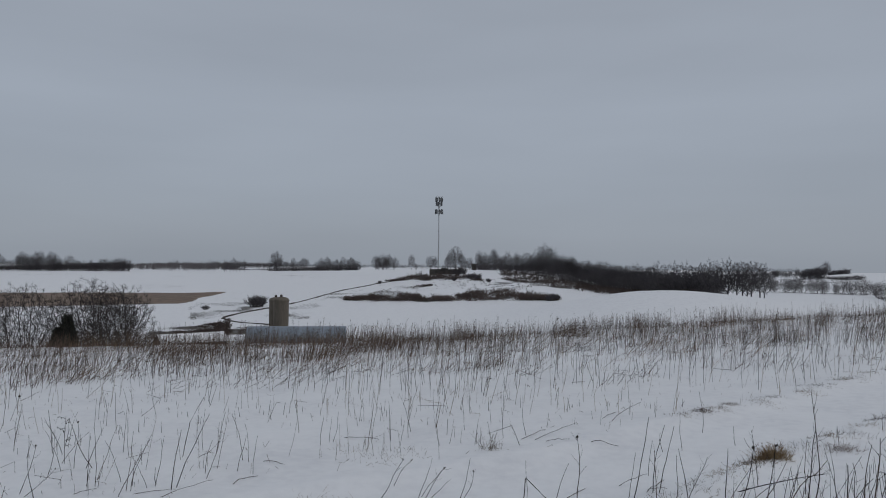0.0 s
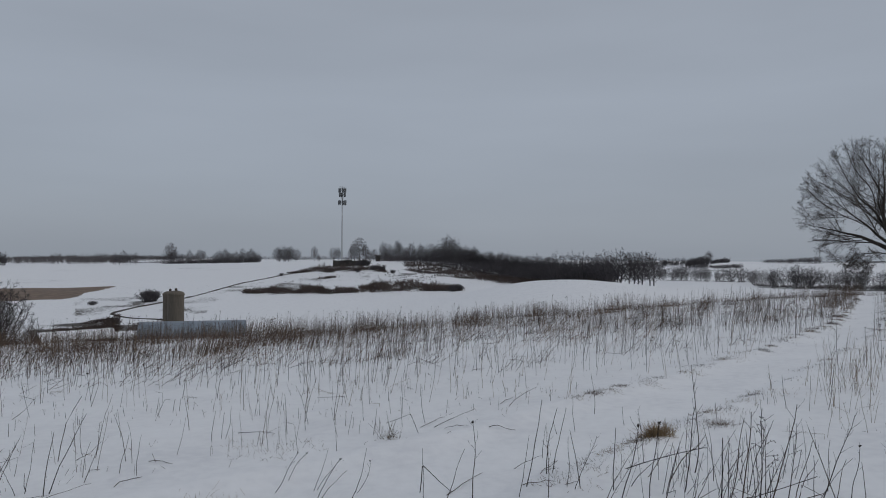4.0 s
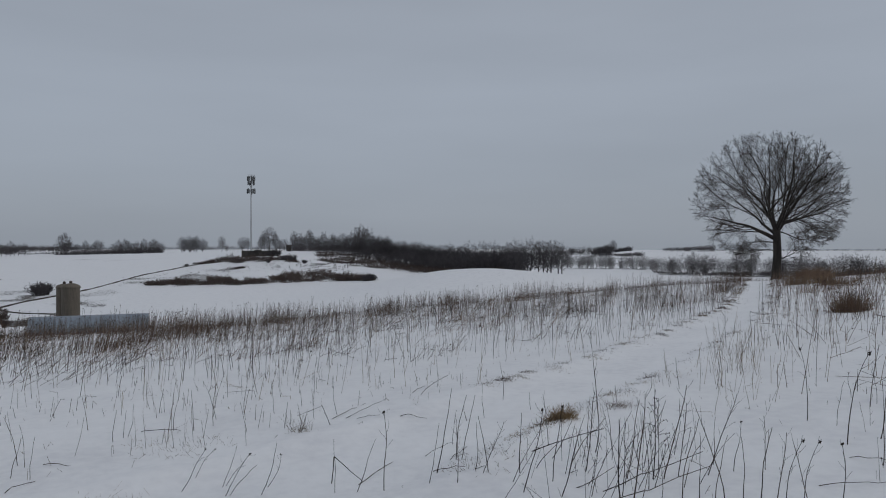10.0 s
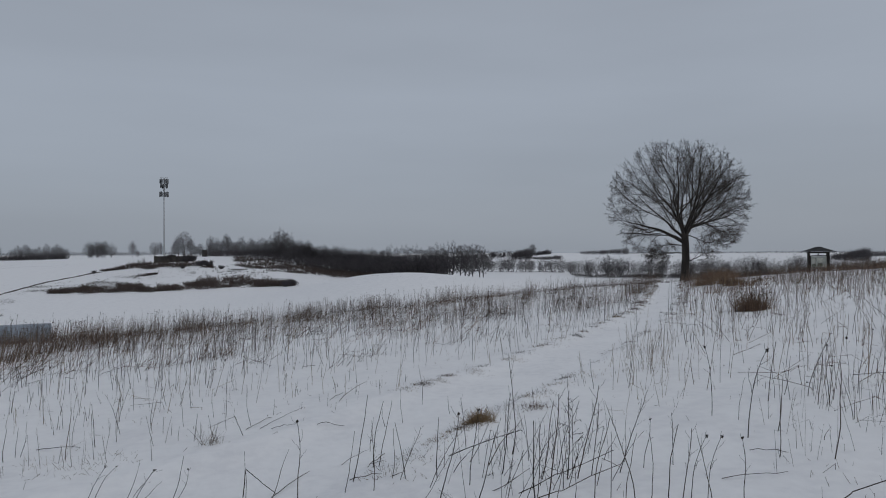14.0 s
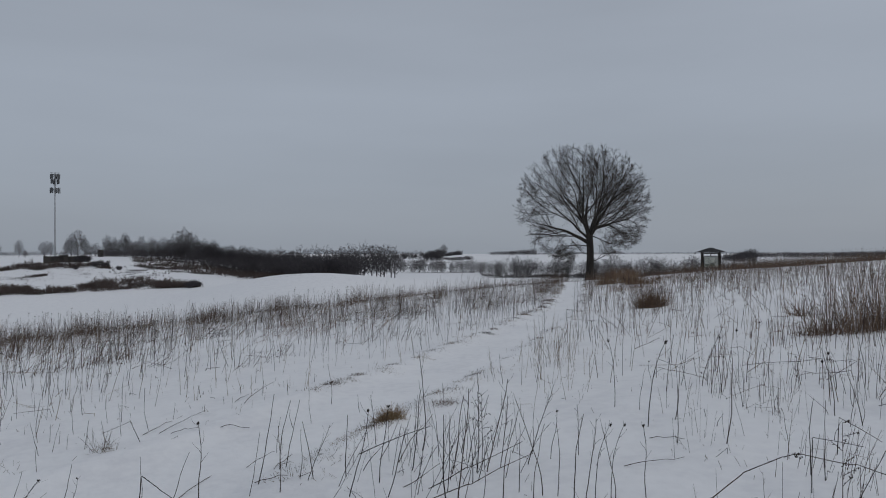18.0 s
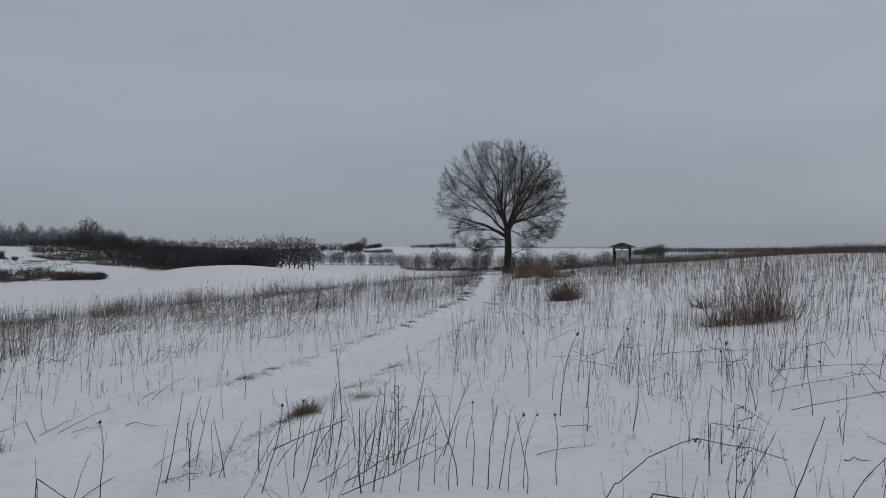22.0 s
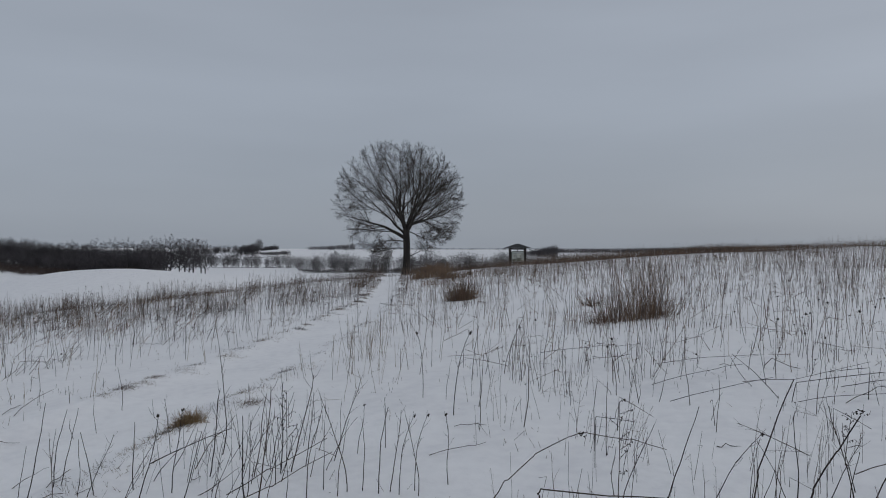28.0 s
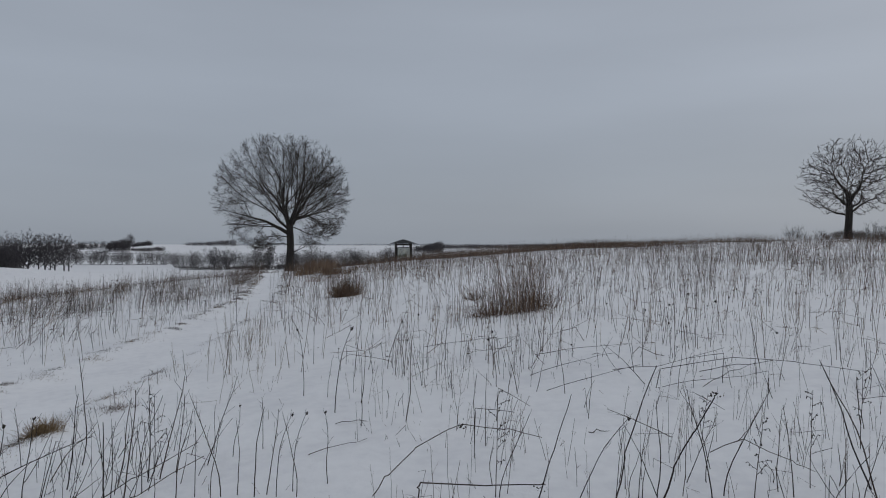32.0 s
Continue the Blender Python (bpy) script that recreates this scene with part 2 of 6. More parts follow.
def height(x, y):
    """The land: a rounded prairie hill to stand on, a valley beyond it and long fields rising to the skyline."""
    x, y = np.asarray(x, float) - FOOT_X, np.asarray(y, float) - FOOT_Y
    u = x * math.cos(TWIST) - y * math.sin(TWIST)
    v = x * math.sin(TWIST) + y * math.cos(TWIST)
    hill = 0.0255 * u + 0.0215 * (np.sqrt(u * u + 9) - 3) - 0.024 * v - 0.00028 * u * u + (0.0004 * u + 0.0001 * (np.sqrt(u * u + 100) - 10)) * v - 0.00104 * v * v
    r = np.hypot(x, y)
    az = np.degrees(np.arctan2(x, y))
    left = -15 + (11.2 + 1.0 * sstep(-14, 0, az)) * sstep(180, 480, r)
    right = -11.5 + 9.5 * sstep(300, 1000, r)
    side = sstep(14, 30, az) * (1 - sstep(150, 178, np.abs(az)))
    far = left * (1 - side) + right * side
    far = far + 3.6 * bell(x, y, 8, 400, 55, 50) + 6.9 * bell(x, y, 23, 205, 24, 28) + 3.3 * bell(x, y, 33, 236, 20, 26) + 3.5 * bell(x, y, 14, 330, 60, 60) + 4.4 * bell(x, y, 38.5, 670, 20, 45)
    far = far + 2.5 * bell(x, y, 36, 620, 70, 60) + (vnoise(x, y, 420, 3) - 0.5) * 3.0 * sstep(450, 1500, r) - 3.5 * sstep(900, 3000, r)
    far = far + (vnoise(x, y, 45, 4) - 0.5) * 0.9
    hill = hill - 0.9 * bell(x, y, 58.2, 75, 9, 9) + 0.32 * bell(x, y, 94, 86, 11, 22)
    soft = 1.3
    top = np.maximum(hill, far)
    z = top + soft * np.log(np.exp((hill - top) / soft) + np.exp((far - top) / soft))
    p = np.abs(path_offset(x + FOOT_X, y + FOOT_Y))
    worn = sstep(4, 6, r) * (1 - sstep(60, 66, r)) * ((u > 0) | (v > 0))
    z = z - worn * (0.055 * (1 - sstep(0.55, 1.0, p)) - 0.025 * np.exp(-((p - 1.1) / 0.16) ** 2))
    z = z + (vnoise(x * 0.45 + y * 0.2, y, 0.3, 8) - 0.5) * 0.018 * (1 - sstep(8, 25, r))
    z = z + (vnoise(x, y, 2.1, 5) - 0.5) * 0.07 + (vnoise(x, y, 0.7, 6) - 0.5) * 0.03 + (vnoise(x, y, 9, 7) - 0.5) * 0.2 * sstep(3, 20, r)
    return z


def ground(x, y):
    return float(height(x, y))


def polar(az, dist):
    return FOOT_X + dist * math.sin(radians(az)), FOOT_Y + dist * math.cos(radians(az))


def path_mid(x):
    """Where the middle of the trodden path that runs up to the big tree lies."""
    return np.interp(x, (-4, 2.5, 4.5, 8.4, 13.5, 16.1, 19.45, 33.9, 48.3), (2.6, 4.9, 6.05, 8.3, 11.75, 13.6, 16.5, 29.4, 41.9))


def path_half(x):
    """Half the path's width: it narrows away from here and widens a little at the crest."""
    return np.interp(x, (2.5, 4.5, 8.4, 13.5, 19.5, 27, 34, 46), (0.78, 0.74, 0.66, 0.6, 0.54, 0.56, 0.68, 0.8))


def path_offset(x, y):
    """How far to the right of the path's middle, scaled so that its edges lie at 0.95."""
    return (path_mid(x) - np.asarray(y)) * 0.76 / path_half(x)


def mesh_from(name, verts, faces, mat, smooth=True):
    """A mesh from numpy arrays of corners and of triangles or quads."""
    me = bpy.data.meshes.new(name)
    verts, faces = np.ascontiguousarray(verts, dtype=np.float32), np.ascontiguousarray(faces, dtype=np.int32)
    n, k = faces.shape
    me.vertices.add(len(verts))
    me.vertices.foreach_set("co", verts.ravel())
    me.loops.add(n * k)
    me.loops.foreach_set("vertex_index", faces.ravel())
    me.polygons.add(n)
    me.polygons.foreach_set("loop_start", np.arange(0, n * k, k, dtype=np.int32))
    me.polygons.foreach_set("use_smooth", np.full(n, smooth))
    me.update(calc_edges=True)
    me.materials.append(mat)
    return me


# brush bands on the tower hill: bearings, and their near and far edges
HILL_BANDS = (((-0.4, 0.9, 1.9, 4.7, 7.5, 10.3, 12.7, 14.3, 15.5, 16.6, 17.2), (262, 259, 257, 256, 256, 257, 257, 258, 258, 257, 257), (264, 267, 271, 271, 266, 279, 286, 278, 269, 263, 258)),
              ((3.0, 4.2, 5.6, 8.0, 10.3, 10.9), (329, 328, 327, 324, 323, 322), (330, 337, 345, 345, 342, 324)),
              ((4.4, 5.0, 5.8, 6.7), (300, 299, 300, 305), (300.5, 305, 307, 306)))


def in_band(az, r, band, soft):
    """1 inside a hill band, falling to 0 over a soft edge."""
    lo, hi = np.interp(az, band[0], band[1]), np.interp(az, band[0], band[2])
    return sstep(lo - soft, lo + soft, r) * (1 - sstep(hi - soft, hi + soft, r)) * (az > band[0][0]) * (az < band[0][-1])


def build_ground():
    azs = np.radians(np.concatenate([np.arange(-180, -45, 2.0), np.arange(-45, 112, 0.35), np.arange(112, 180, 2.0)]))
    rs = np.concatenate([[0.004], 0.25 * 1.032 ** np.arange(0, 76), 2.74 * 1.016 ** np.arange(0, 226), 98 * 1.011 ** np.arange(0, 170), 630 * 1.035 ** np.arange(0, 56)])
    rs = np.append(rs[rs < 4400], 4400)
    A, R = np.meshgrid(azs, rs)
    X, Y = FOOT_X + R * np.sin(A), FOOT_Y + R * np.cos(A)
    Z = height(X, Y)
    na, nr = len(azs), len(rs)
    idx = np.arange(na * nr).reshape(nr, na)
    nxt = np.roll(idx, -1, axis=1)
    faces = np.stack([idx[:-1], nxt[:-1], nxt[1:], idx[1:]], -1).reshape(-1, 4)[:, ::-1]
    me = mesh_from("ground", np.stack([X, Y, Z], -1).reshape(-1, 3), faces, SNOW)
    x, y = X.ravel() - FOOT_X, Y.ravel() - FOOT_Y
    az, r = np.degrees(A.ravel()), R.ravel()
    cover = np.full(len(x), -0.6)
    # thin litter showing under the stalks of the prairie hill
    p = path_offset(X.ravel(), Y.ravel())
    off = sstep(0.8, 1.2, np.abs(p))
    belt = sstep(9, 16, r) * (1 - sstep(70, 95, r))
    cover += belt * off * (0.38 + 0.42 * vnoise(x, y, 3.5, 11))
    cover = np.maximum(cover, -0.6 + 1.05 * (1 - sstep(0.0, 0.3, np.abs(np.abs(p) - 0.95))) * sstep(5.5, 7, r) * (1 - sstep(60, 70, r)) * vnoise(x, y, 0.8, 12) ** 0.6)
    # fine flecks of litter on the near snow
    cover = np.maximum(cover, -0.6 + (0.66 + 0.14 * vnoise(x, y, 1.1, 22)) * sstep(2, 3.5, r) * (1 - sstep(12, 18, r)) * sstep(0.5, 1.0, np.abs(p)))
    # dark brushy ground of the tower hill, the woods floor and the ditches
    def patch(a0, a1, r0, r1, amount, soft_a=0.8, soft_r=8):
        nonlocal cover
        wob_r = r + (vnoise(x, y, 25, 13) - 0.5) * 16
        wob_a = az + (vnoise(x, y, 30, 14) - 0.5) * 1.6
        m = sstep(a0 - soft_a, a0 + soft_a, wob_a) * (1 - sstep(a1 - soft_a, a1 + soft_a, wob_a)) * sstep(r0 - soft_r, r0 + soft_r, wob_r) * (1 - sstep(r1 - soft_r, r1 + soft_r, wob_r))
        cover = np.maximum(cover, -0.6 + m * (amount + 0.6) * (0.74 + 0.5 * vnoise(x, y, 7, 16)))
    fields = sstep(150, 190, r) * (1 - sstep(470, 560, r))
    cover = np.maximum(cover, -0.6 + fields * (0.62 + 0.28 * vnoise(x, y, 30, 18) + 0.12 * vnoise(x, y, 8, 19) + 0.1 * vnoise(x * 0.12, y * 0.9 + x * 0.1, 5, 20)))
    for band in HILL_BANDS:
        m = in_band(az + (vnoise(x, y, 9, 14) - 0.5) * 0.5, r + (vnoise(x, y, 7, 13) - 0.5) * 8, band, 2.5)
        cover = np.maximum(cover, -0.6 + m * (0.82 + 0.55 * vnoise(x, y, 5, 16)))
    patch(1.5, 15, 268, 335, 0.30)
    patch(12.0, 30, 300, 440, 0.5)
    patch(-16.2, -9.6, 165, 205, 0.62, soft_r=8)
    patch(-11, -6.0, 170, 192, 0.72, soft_r=6)
    patch(-13, -2, 205, 268, 0.42)
    patch(-3, 6, 262, 300, 0.40)
    patch(34, 39, 560, 640, 0.45)
    patch(33, 40.2, 420, 434, 0.55, soft_r=5)
    patch(39.6, 64, 346, 364, 0.55, soft_r=5)
    patch(58, 112, 56, 76, 0.62, 2, 4)
    patch(40, 66, 70, 100, 0.5, 2, 7)
    me.attributes.new("cover", "FLOAT", "POINT").data.foreach_set("value", cover.astype(np.float32))
    wob = r + (vnoise(x, y, 40, 15) - 0.5) * 10
    strip = sstep(260, 266, wob) * (1 - sstep(306, 313, wob)) * (1 - sstep(-11.7, -10.7, az - (r - 288) * 0.08 + (vnoise(x, y, 14, 21) - 0.5) * 0.6)) * sstep(-80, -60, az)
    me.attributes.new("stubble", "FLOAT", "POINT").data.foreach_set("value", (-0.6 + 1.4 * strip).astype(np.float32))
    return tagged(new("ground", me), "rolling snow-covered prairie with dry grass showing through", "ground", kind="structure")


build_ground()


# ---- builders ----
def tube_mesh(name, P, R, sides, mat):
    """Tapered tubes along N polylines of K points: P (N, K, 3), R (N, K)."""
    N, K = R.shape
    T = np.gradient(P, axis=1)
    T /= np.linalg.norm(T, axis=2, keepdims=True) + 1e-9
    ref = np.where(np.abs(T[..., 2:3]) > 0.9, np.array([1.0, 0, 0]), np.array([0, 0, 1.0]))
    A = np.cross(T, ref)
    A /= np.linalg.norm(A, axis=2, keepdims=True) + 1e-9
    B = np.cross(T, A)
    ang = np.arange(sides) * 2 * math.pi / sides
    V = P[:, :, None] + R[:, :, None, None] * (A[:, :, None] * np.cos(ang)[:, None] + B[:, :, None] * np.sin(ang)[:, None])
    idx = np.arange(N * K * sides).reshape(N, K, sides)
    nxt = np.roll(idx, -1, axis=2)
    F = np.stack([idx[:, :-1], idx[:, 1:], nxt[:, 1:], nxt[:, :-1]], -1).reshape(-1, 4)
    return mesh_from(name, V.reshape(-1, 3), F, mat)


def blob_mesh(name, C, S, mat, seed=0):
    """Small ragged eight-sided knobs at centres C (N, 3) of sizes S (N,)."""
    rng = np.random.RandomState(seed)
    base = np.array([[1, 0, 0], [-1, 0, 0], [0, 1, 0], [0, -1, 0], [0, 0, 1], [0, 0, -1]], float)
    tri = np.array([[0, 2, 4], [2, 1, 4], [1, 3, 4], [3, 0, 4], [2, 0, 5], [1, 2, 5], [3, 1, 5], [0, 3, 5]])
    V = C[:, None] + base * S[:, None, None] * rng.uniform(0.6, 1.4, (len(C), 6, 1))
    F = tri + 6 * np.arange(len(C))[:, None, None]
    return mesh_from(name, V.reshape(-1, 3), F.reshape(-1, 3), mat)


def unit(v):
    return v / (np.linalg.norm(v, axis=-1, keepdims=True) + 1e-9)


def branch_lines(rng, S, D, L, wander, lift, K):
    """Wandering polylines from starts S along D of lengths L; lift bends them upwards."""
    P = [S]
    d = D
    for _ in range(K - 1):
        d = unit(d + rng.normal(0, wander, D.shape) + np.array([0, 0, lift]))
        P.append(P[-1] + d * (L / (K - 1))[:, None])
    return np.stack(P, 1)


def sprout(rng, P, R, per, lo, hi, spread, ratio, L, K):
    """Side shoots of polylines P: starts, directions, lengths and radii."""
    N = len(P)
    own = np.repeat(np.arange(N), per)
    t = np.tile((np.arange(per) + 0.5) / per, N) + rng.uniform(-0.5, 0.5, N * per) / per
    t = lo + (hi - lo) * np.clip(t, 0, 1)
    f = t * (P.shape[1] - 1)
    i = np.minimum(f.astype(int), P.shape[1] - 2)
    w = (f - i)[:, None]
    S = P[own, i] * (1 - w) + P[own, i + 1] * w
    r = R[own, i] * (1 - w[:, 0]) + R[own, i + 1] * w[:, 0]
    D = unit(P[own, i + 1] - P[own, i])
    side = rng.normal(0, 1, D.shape)
    side = unit(side - D * (side * D).sum(1, keepdims=True))
    a = np.radians(rng.uniform(spread[0], spread[1], len(own)))[:, None]
    D = unit(D * np.cos(a) + side * np.sin(a))
    return S, D, L[own] * ratio * rng.uniform(0.6, 1.25, len(own)) * (1.15 - 0.55 * t), r, own


def fit_crown(S, D, L, centre, radii):
    """Shorten shoots so that they end inside an ellipsoid crown."""
    s, d = (S - centre) / radii, D / radii
    a, b, c = (d * d).sum(1), (s * d).sum(1), (s * s).sum(1) - 1
    reach = (-b + np.sqrt(np.maximum(b * b - a * c, 0))) / a
    return np.minimum(L, np.maximum(reach, 0.12 * L))


def part(name, data, parent, label="", m=None):
    """Links mesh data as one object under a thing or a part."""
    ob = new(name, data)
    ob.parent = parent
    if m is not None:
        ob.matrix_basis = m
    if label:
        ob["label"] = label
    return ob


def bm_mesh(name, bm, mat, smooth=False):
    me = bpy.data.meshes.new(name)
    bmesh.ops.recalc_face_normals(bm, faces=bm.faces)
    bm.to_mesh(me)
    bm.free()
    if smooth:
        me.polygons.foreach_set("use_smooth", [True] * len(me.polygons))
    me.materials.append(mat)
    return me


def box(name, size, mat, at=(0, 0, 0), bevel=0.006, turn=None):
    """A bevelled block standing with the middle of its base at the given place."""
    bm = bmesh.new()
    bmesh.ops.create_cube(bm, size=1)
    bmesh.ops.scale(bm, vec=size, verts=bm.verts)
    if bevel:
        bmesh.ops.bevel(bm, geom=bm.edges[:], offset=min(bevel, min(size) * 0.3), segments=1, affect="EDGES")
    bmesh.ops.translate(bm, vec=(0, 0, size[2] / 2), verts=bm.verts)
    bmesh.ops.transform(bm, matrix=Matrix.Translation(at) @ (turn or Matrix()), verts=bm.verts)
    return bm_mesh(name, bm, mat)


def lathe(name, profile, sides, mat, at=(0, 0, 0), smooth=True):
    """A turned form from (radius, height) pairs."""
    p = np.array(profile, float)
    a = np.arange(sides) * 2 * math.pi / sides
    V = np.stack([p[:, :1] * np.cos(a), p[:, :1] * np.sin(a), np.repeat(p[:, 1:], sides, 1)], -1) + np.array(at)
    idx = np.arange(len(p) * sides).reshape(len(p), sides)
    nxt = np.roll(idx, -1, axis=1)
    F = np.stack([idx[:-1], nxt[:-1], nxt[1:], idx[1:]], -1).reshape(-1, 4)
    return mesh_from(name, V.reshape(-1, 3), F, mat, smooth)


# ---- trees ----
def grow(rng, pos, par, goals, step, kill, wander, keep_on, outward, base, rounds):
    """Grows a skeleton towards goal points: every goal pulls its nearest node until a node comes within the kill distance."""
    pos, par = list(pos), list(par)
    sons = np.zeros(60000, int)
    for q in par:
        if q >= 0:
            sons[q] += 1
    here = np.array(pos)
    gap = np.full(len(goals), 1e9)
    near = np.zeros(len(goals), int)
    for i in range(0, len(here), 200):
        d = np.linalg.norm(goals[:, None] - here[None, i:i + 200], axis=2)
        k = d.argmin(1)
        closer = d[np.arange(len(goals)), k] < gap
        near[closer], gap[closer] = k[closer] + i, d[np.arange(len(goals)), k][closer]
    alive = np.ones(len(goals), bool)
    for _ in range(rounds):
        alive &= (gap > kill) & (sons[near] < 3)
        if not alive.any():
            break
        here = np.array(pos)
        who = near[alive]
        pull = np.zeros((len(here), 3))
        np.add.at(pull, who, unit(goals[alive] - here[who]))
        grown = np.unique(who)
        up = np.array([par[q] if par[q] >= 0 else q for q in grown])
        ahead = unit(here[grown] - here[up])
        room = np.full(len(here), 1e9)
        np.minimum.at(room, who, gap[alive])
        free = np.clip(room[grown] / (4 * step) - 0.3, 0, 1)[:, None]
        d = unit(unit(pull[grown]) + free * keep_on * ahead + free * outward * unit(here[grown] - base) + rng.normal(0, wander, (len(grown), 3)))
        first = len(pos)
        fresh = here[grown] + d * step
        pos += list(fresh)
        par += list(grown)
        sons[grown] += 1
        idx = np.where(alive)[0]
        for i in range(0, len(fresh), 150):
            dist = np.linalg.norm(goals[idx, None] - fresh[None, i:i + 150], axis=2)
            k = dist.argmin(1)
            best = dist[np.arange(len(idx)), k]
            closer = best < gap[idx]
            near[idx[closer]], gap[idx[closer]] = first + i + k[closer], best[closer]
    return np.array(pos), np.array(par)


def chains_of(pos, par, rad):
    """Cuts a skeleton into branches: each runs on along its thickest child to a tip."""
    n = len(pos)
    main = np.full(n, -1)
    for i in range(1, n):
        q = par[i]
        if q >= 0 and (main[q] < 0 or rad[i] > rad[main[q]]):
            main[q] = i
    out = []
    for i in range(n):
        q = par[i]
        if q >= 0 and main[q] == i:
            continue
        line = [q, i] if q >= 0 else [i]
        while main[line[-1]] >= 0:
            line.append(main[line[-1]])
        if len(line) > 1:
            r = rad[line].copy()
            if q >= 0:
                r[0] = min(r[0], r[1] * 1.3)
            out.append((pos[line], r))
    return out


def even(lines, K):
    """Branches of unlike lengths, laid out afresh over K points each."""
    f = np.linspace(0, 1, K)
    P, R = np.empty((len(lines), K, 3)), np.empty((len(lines), K))
    for i, (p, r) in enumerate(lines):
        g = np.linspace(0, 1, len(p))
        for k in range(3):
            P[i, :, k] = np.interp(f, g, p[:, k])
        R[i] = np.interp(f, g, r)
    return P, R


def thickness(pos, par, tip, power=2.3):
    """Branch radii that add up from the tips to the foot."""
    weight = np.zeros(len(pos))
    ends = np.ones(len(pos), bool)
    ends[par[par >= 0]] = False
    weight[ends] = tip ** power
    for i in range(len(pos) - 1, 0, -1):
        weight[par[i]] += weight[i]
    return np.maximum(weight, 1e-14) ** (1 / power)


def open_grown_tree(name, label, x, y, trunk_r, fork, seed, limbs, centre, radii, goals, step, kill, wander, tip, voids=(), drop=0.0, twig=(4, 0.36), gnarl=0.12, keep_on=0.8, outward=0.7, laid=0.5):
    """A lone open-grown tree: trunk and main limbs laid down first, then boughs, branches and twigs grown into a rounded crown with gaps."""
    rng = np.random.RandomState(seed)
    root = tagged(new(name), label, "tree", "lone hilltop trees")
    root.location = (x, y, ground(x, y) - 0.08)
    centre, radii = np.array(centre), np.array(radii)
    tz = np.linspace(0, fork, 12)
    pos = list(np.stack([0.07 * np.sin(tz * 0.8), 0.05 * np.cos(tz), tz], -1))
    par = list(range(-1, 11))
    least = list(trunk_r * (1 + 0.5 * np.exp(-tz / 0.35) - 0.12 * tz / fork))
    for az, z0, rise0, rise1, length, size in limbs:
        K = max(4, int(length / 0.28))
        f = np.linspace(0, 1, K)
        e = np.radians(rise0 + (rise1 - rise0) * f) + np.cumsum(rng.normal(0, gnarl, K))
        a = np.radians(az) + np.cumsum(rng.normal(0, gnarl, K))
        d = np.stack([np.sin(a) * np.cos(e), np.cos(a) * np.cos(e), np.sin(e)], -1) * (length / K)
        start = int(round(min(z0, fork) / fork * 11))
        line = pos[start] + np.cumsum(d, 0)
        inside = (((line - centre) / radii) ** 2).sum(1) < 0.8
        line = line[:max(3, int(min(inside.sum(), laid * K)))] if rise1 > 0 else line
        for k, q in enumerate(line):
            par.append(start if k == 0 else len(pos) - 1)
            pos.append(q)
            least.append(size * (0.15 + 0.85 * (1 - k / len(line)) ** 1.2))
    d = unit(rng.normal(0, 1, (goals, 3)))
    lump = 1 + 0.05 * np.sin(5 * np.arctan2(d[:, 1], d[:, 0]) + 4 * d[:, 2]) + 0.05 * np.sin(7 * d[:, 0] - 6 * d[:, 2]) + 0.03 * np.sin(13 * d[:, 1] + 11 * d[:, 2])
    G = centre + d * radii * (rng.uniform(0.1, 1.0, goals) ** 0.5 * lump)[:, None]
    G = G[G[:, 2] > drop]
    keep = G[:, 2] > 1.2
    for vx, vy, vz, vr in voids:
        keep &= np.linalg.norm((G - np.array([vx, vy, vz])) * np.array([1, 1, 0.8]), axis=1) > vr
    pos, par = grow(rng, pos, par, G[keep], step, kill, wander, keep_on, outward, np.array([0, 0, fork * 0.8]), 90)
    rad = thickness(pos, par, tip, 1.95)
    rad[:len(least)] = np.maximum(np.minimum(rad[:len(least)], np.array(least)), 0.75 * np.array(least))
    for i in range(1, len(pos)):
        rad[i] = min(rad[i], rad[par[i]])
    lines = chains_of(pos, par, rad)
    trunk = lines.pop(0)
    part("trunk", tube_mesh("trunk", *even([trunk], 2 * len(trunk[0])), 14, BARK), root)
    order = sorted(lines, key=lambda c: -c[1][0])
    thick = [c for c in order if c[1][0] > 0.05][:130]
    for k, c in enumerate(thick):
        part("limb" if c[1][0] > 0.1 else "bough", tube_mesh("limb", *even([c], max(4, len(c[0]))), 8, BARK), root)
    rest = order[len(thick):]
    for lo, hi, K, sides, what in ((0.02, 9, 9, 5, "branching"), (0, 0.02, 6, 3, "twig_mass")):
        some = [c for c in rest if lo <= c[1][0] < hi]
        if some:
            part(what, tube_mesh(what, *even(some, K), sides, TWIG), root)["kind"] = "stuff"
    P, R = even([c for c in lines if len(c[0]) > 2], 6)
    S, D, L, r, own = sprout(rng, P, R, twig[0], 0.3, 1.0, (14, 44), 1.0, np.full(len(P), twig[1]), 4)
    D = unit(D + 0.3 * unit(S - centre))
    P = branch_lines(rng, S, D, L, 0.12, 0.02, 4)
    part("crown", tube_mesh("crown", P, np.full((len(P), 1), tip * 0.75) * np.linspace(1, 0.6, 4), 3, TWIG), root)["kind"] = "stuff"
    return root


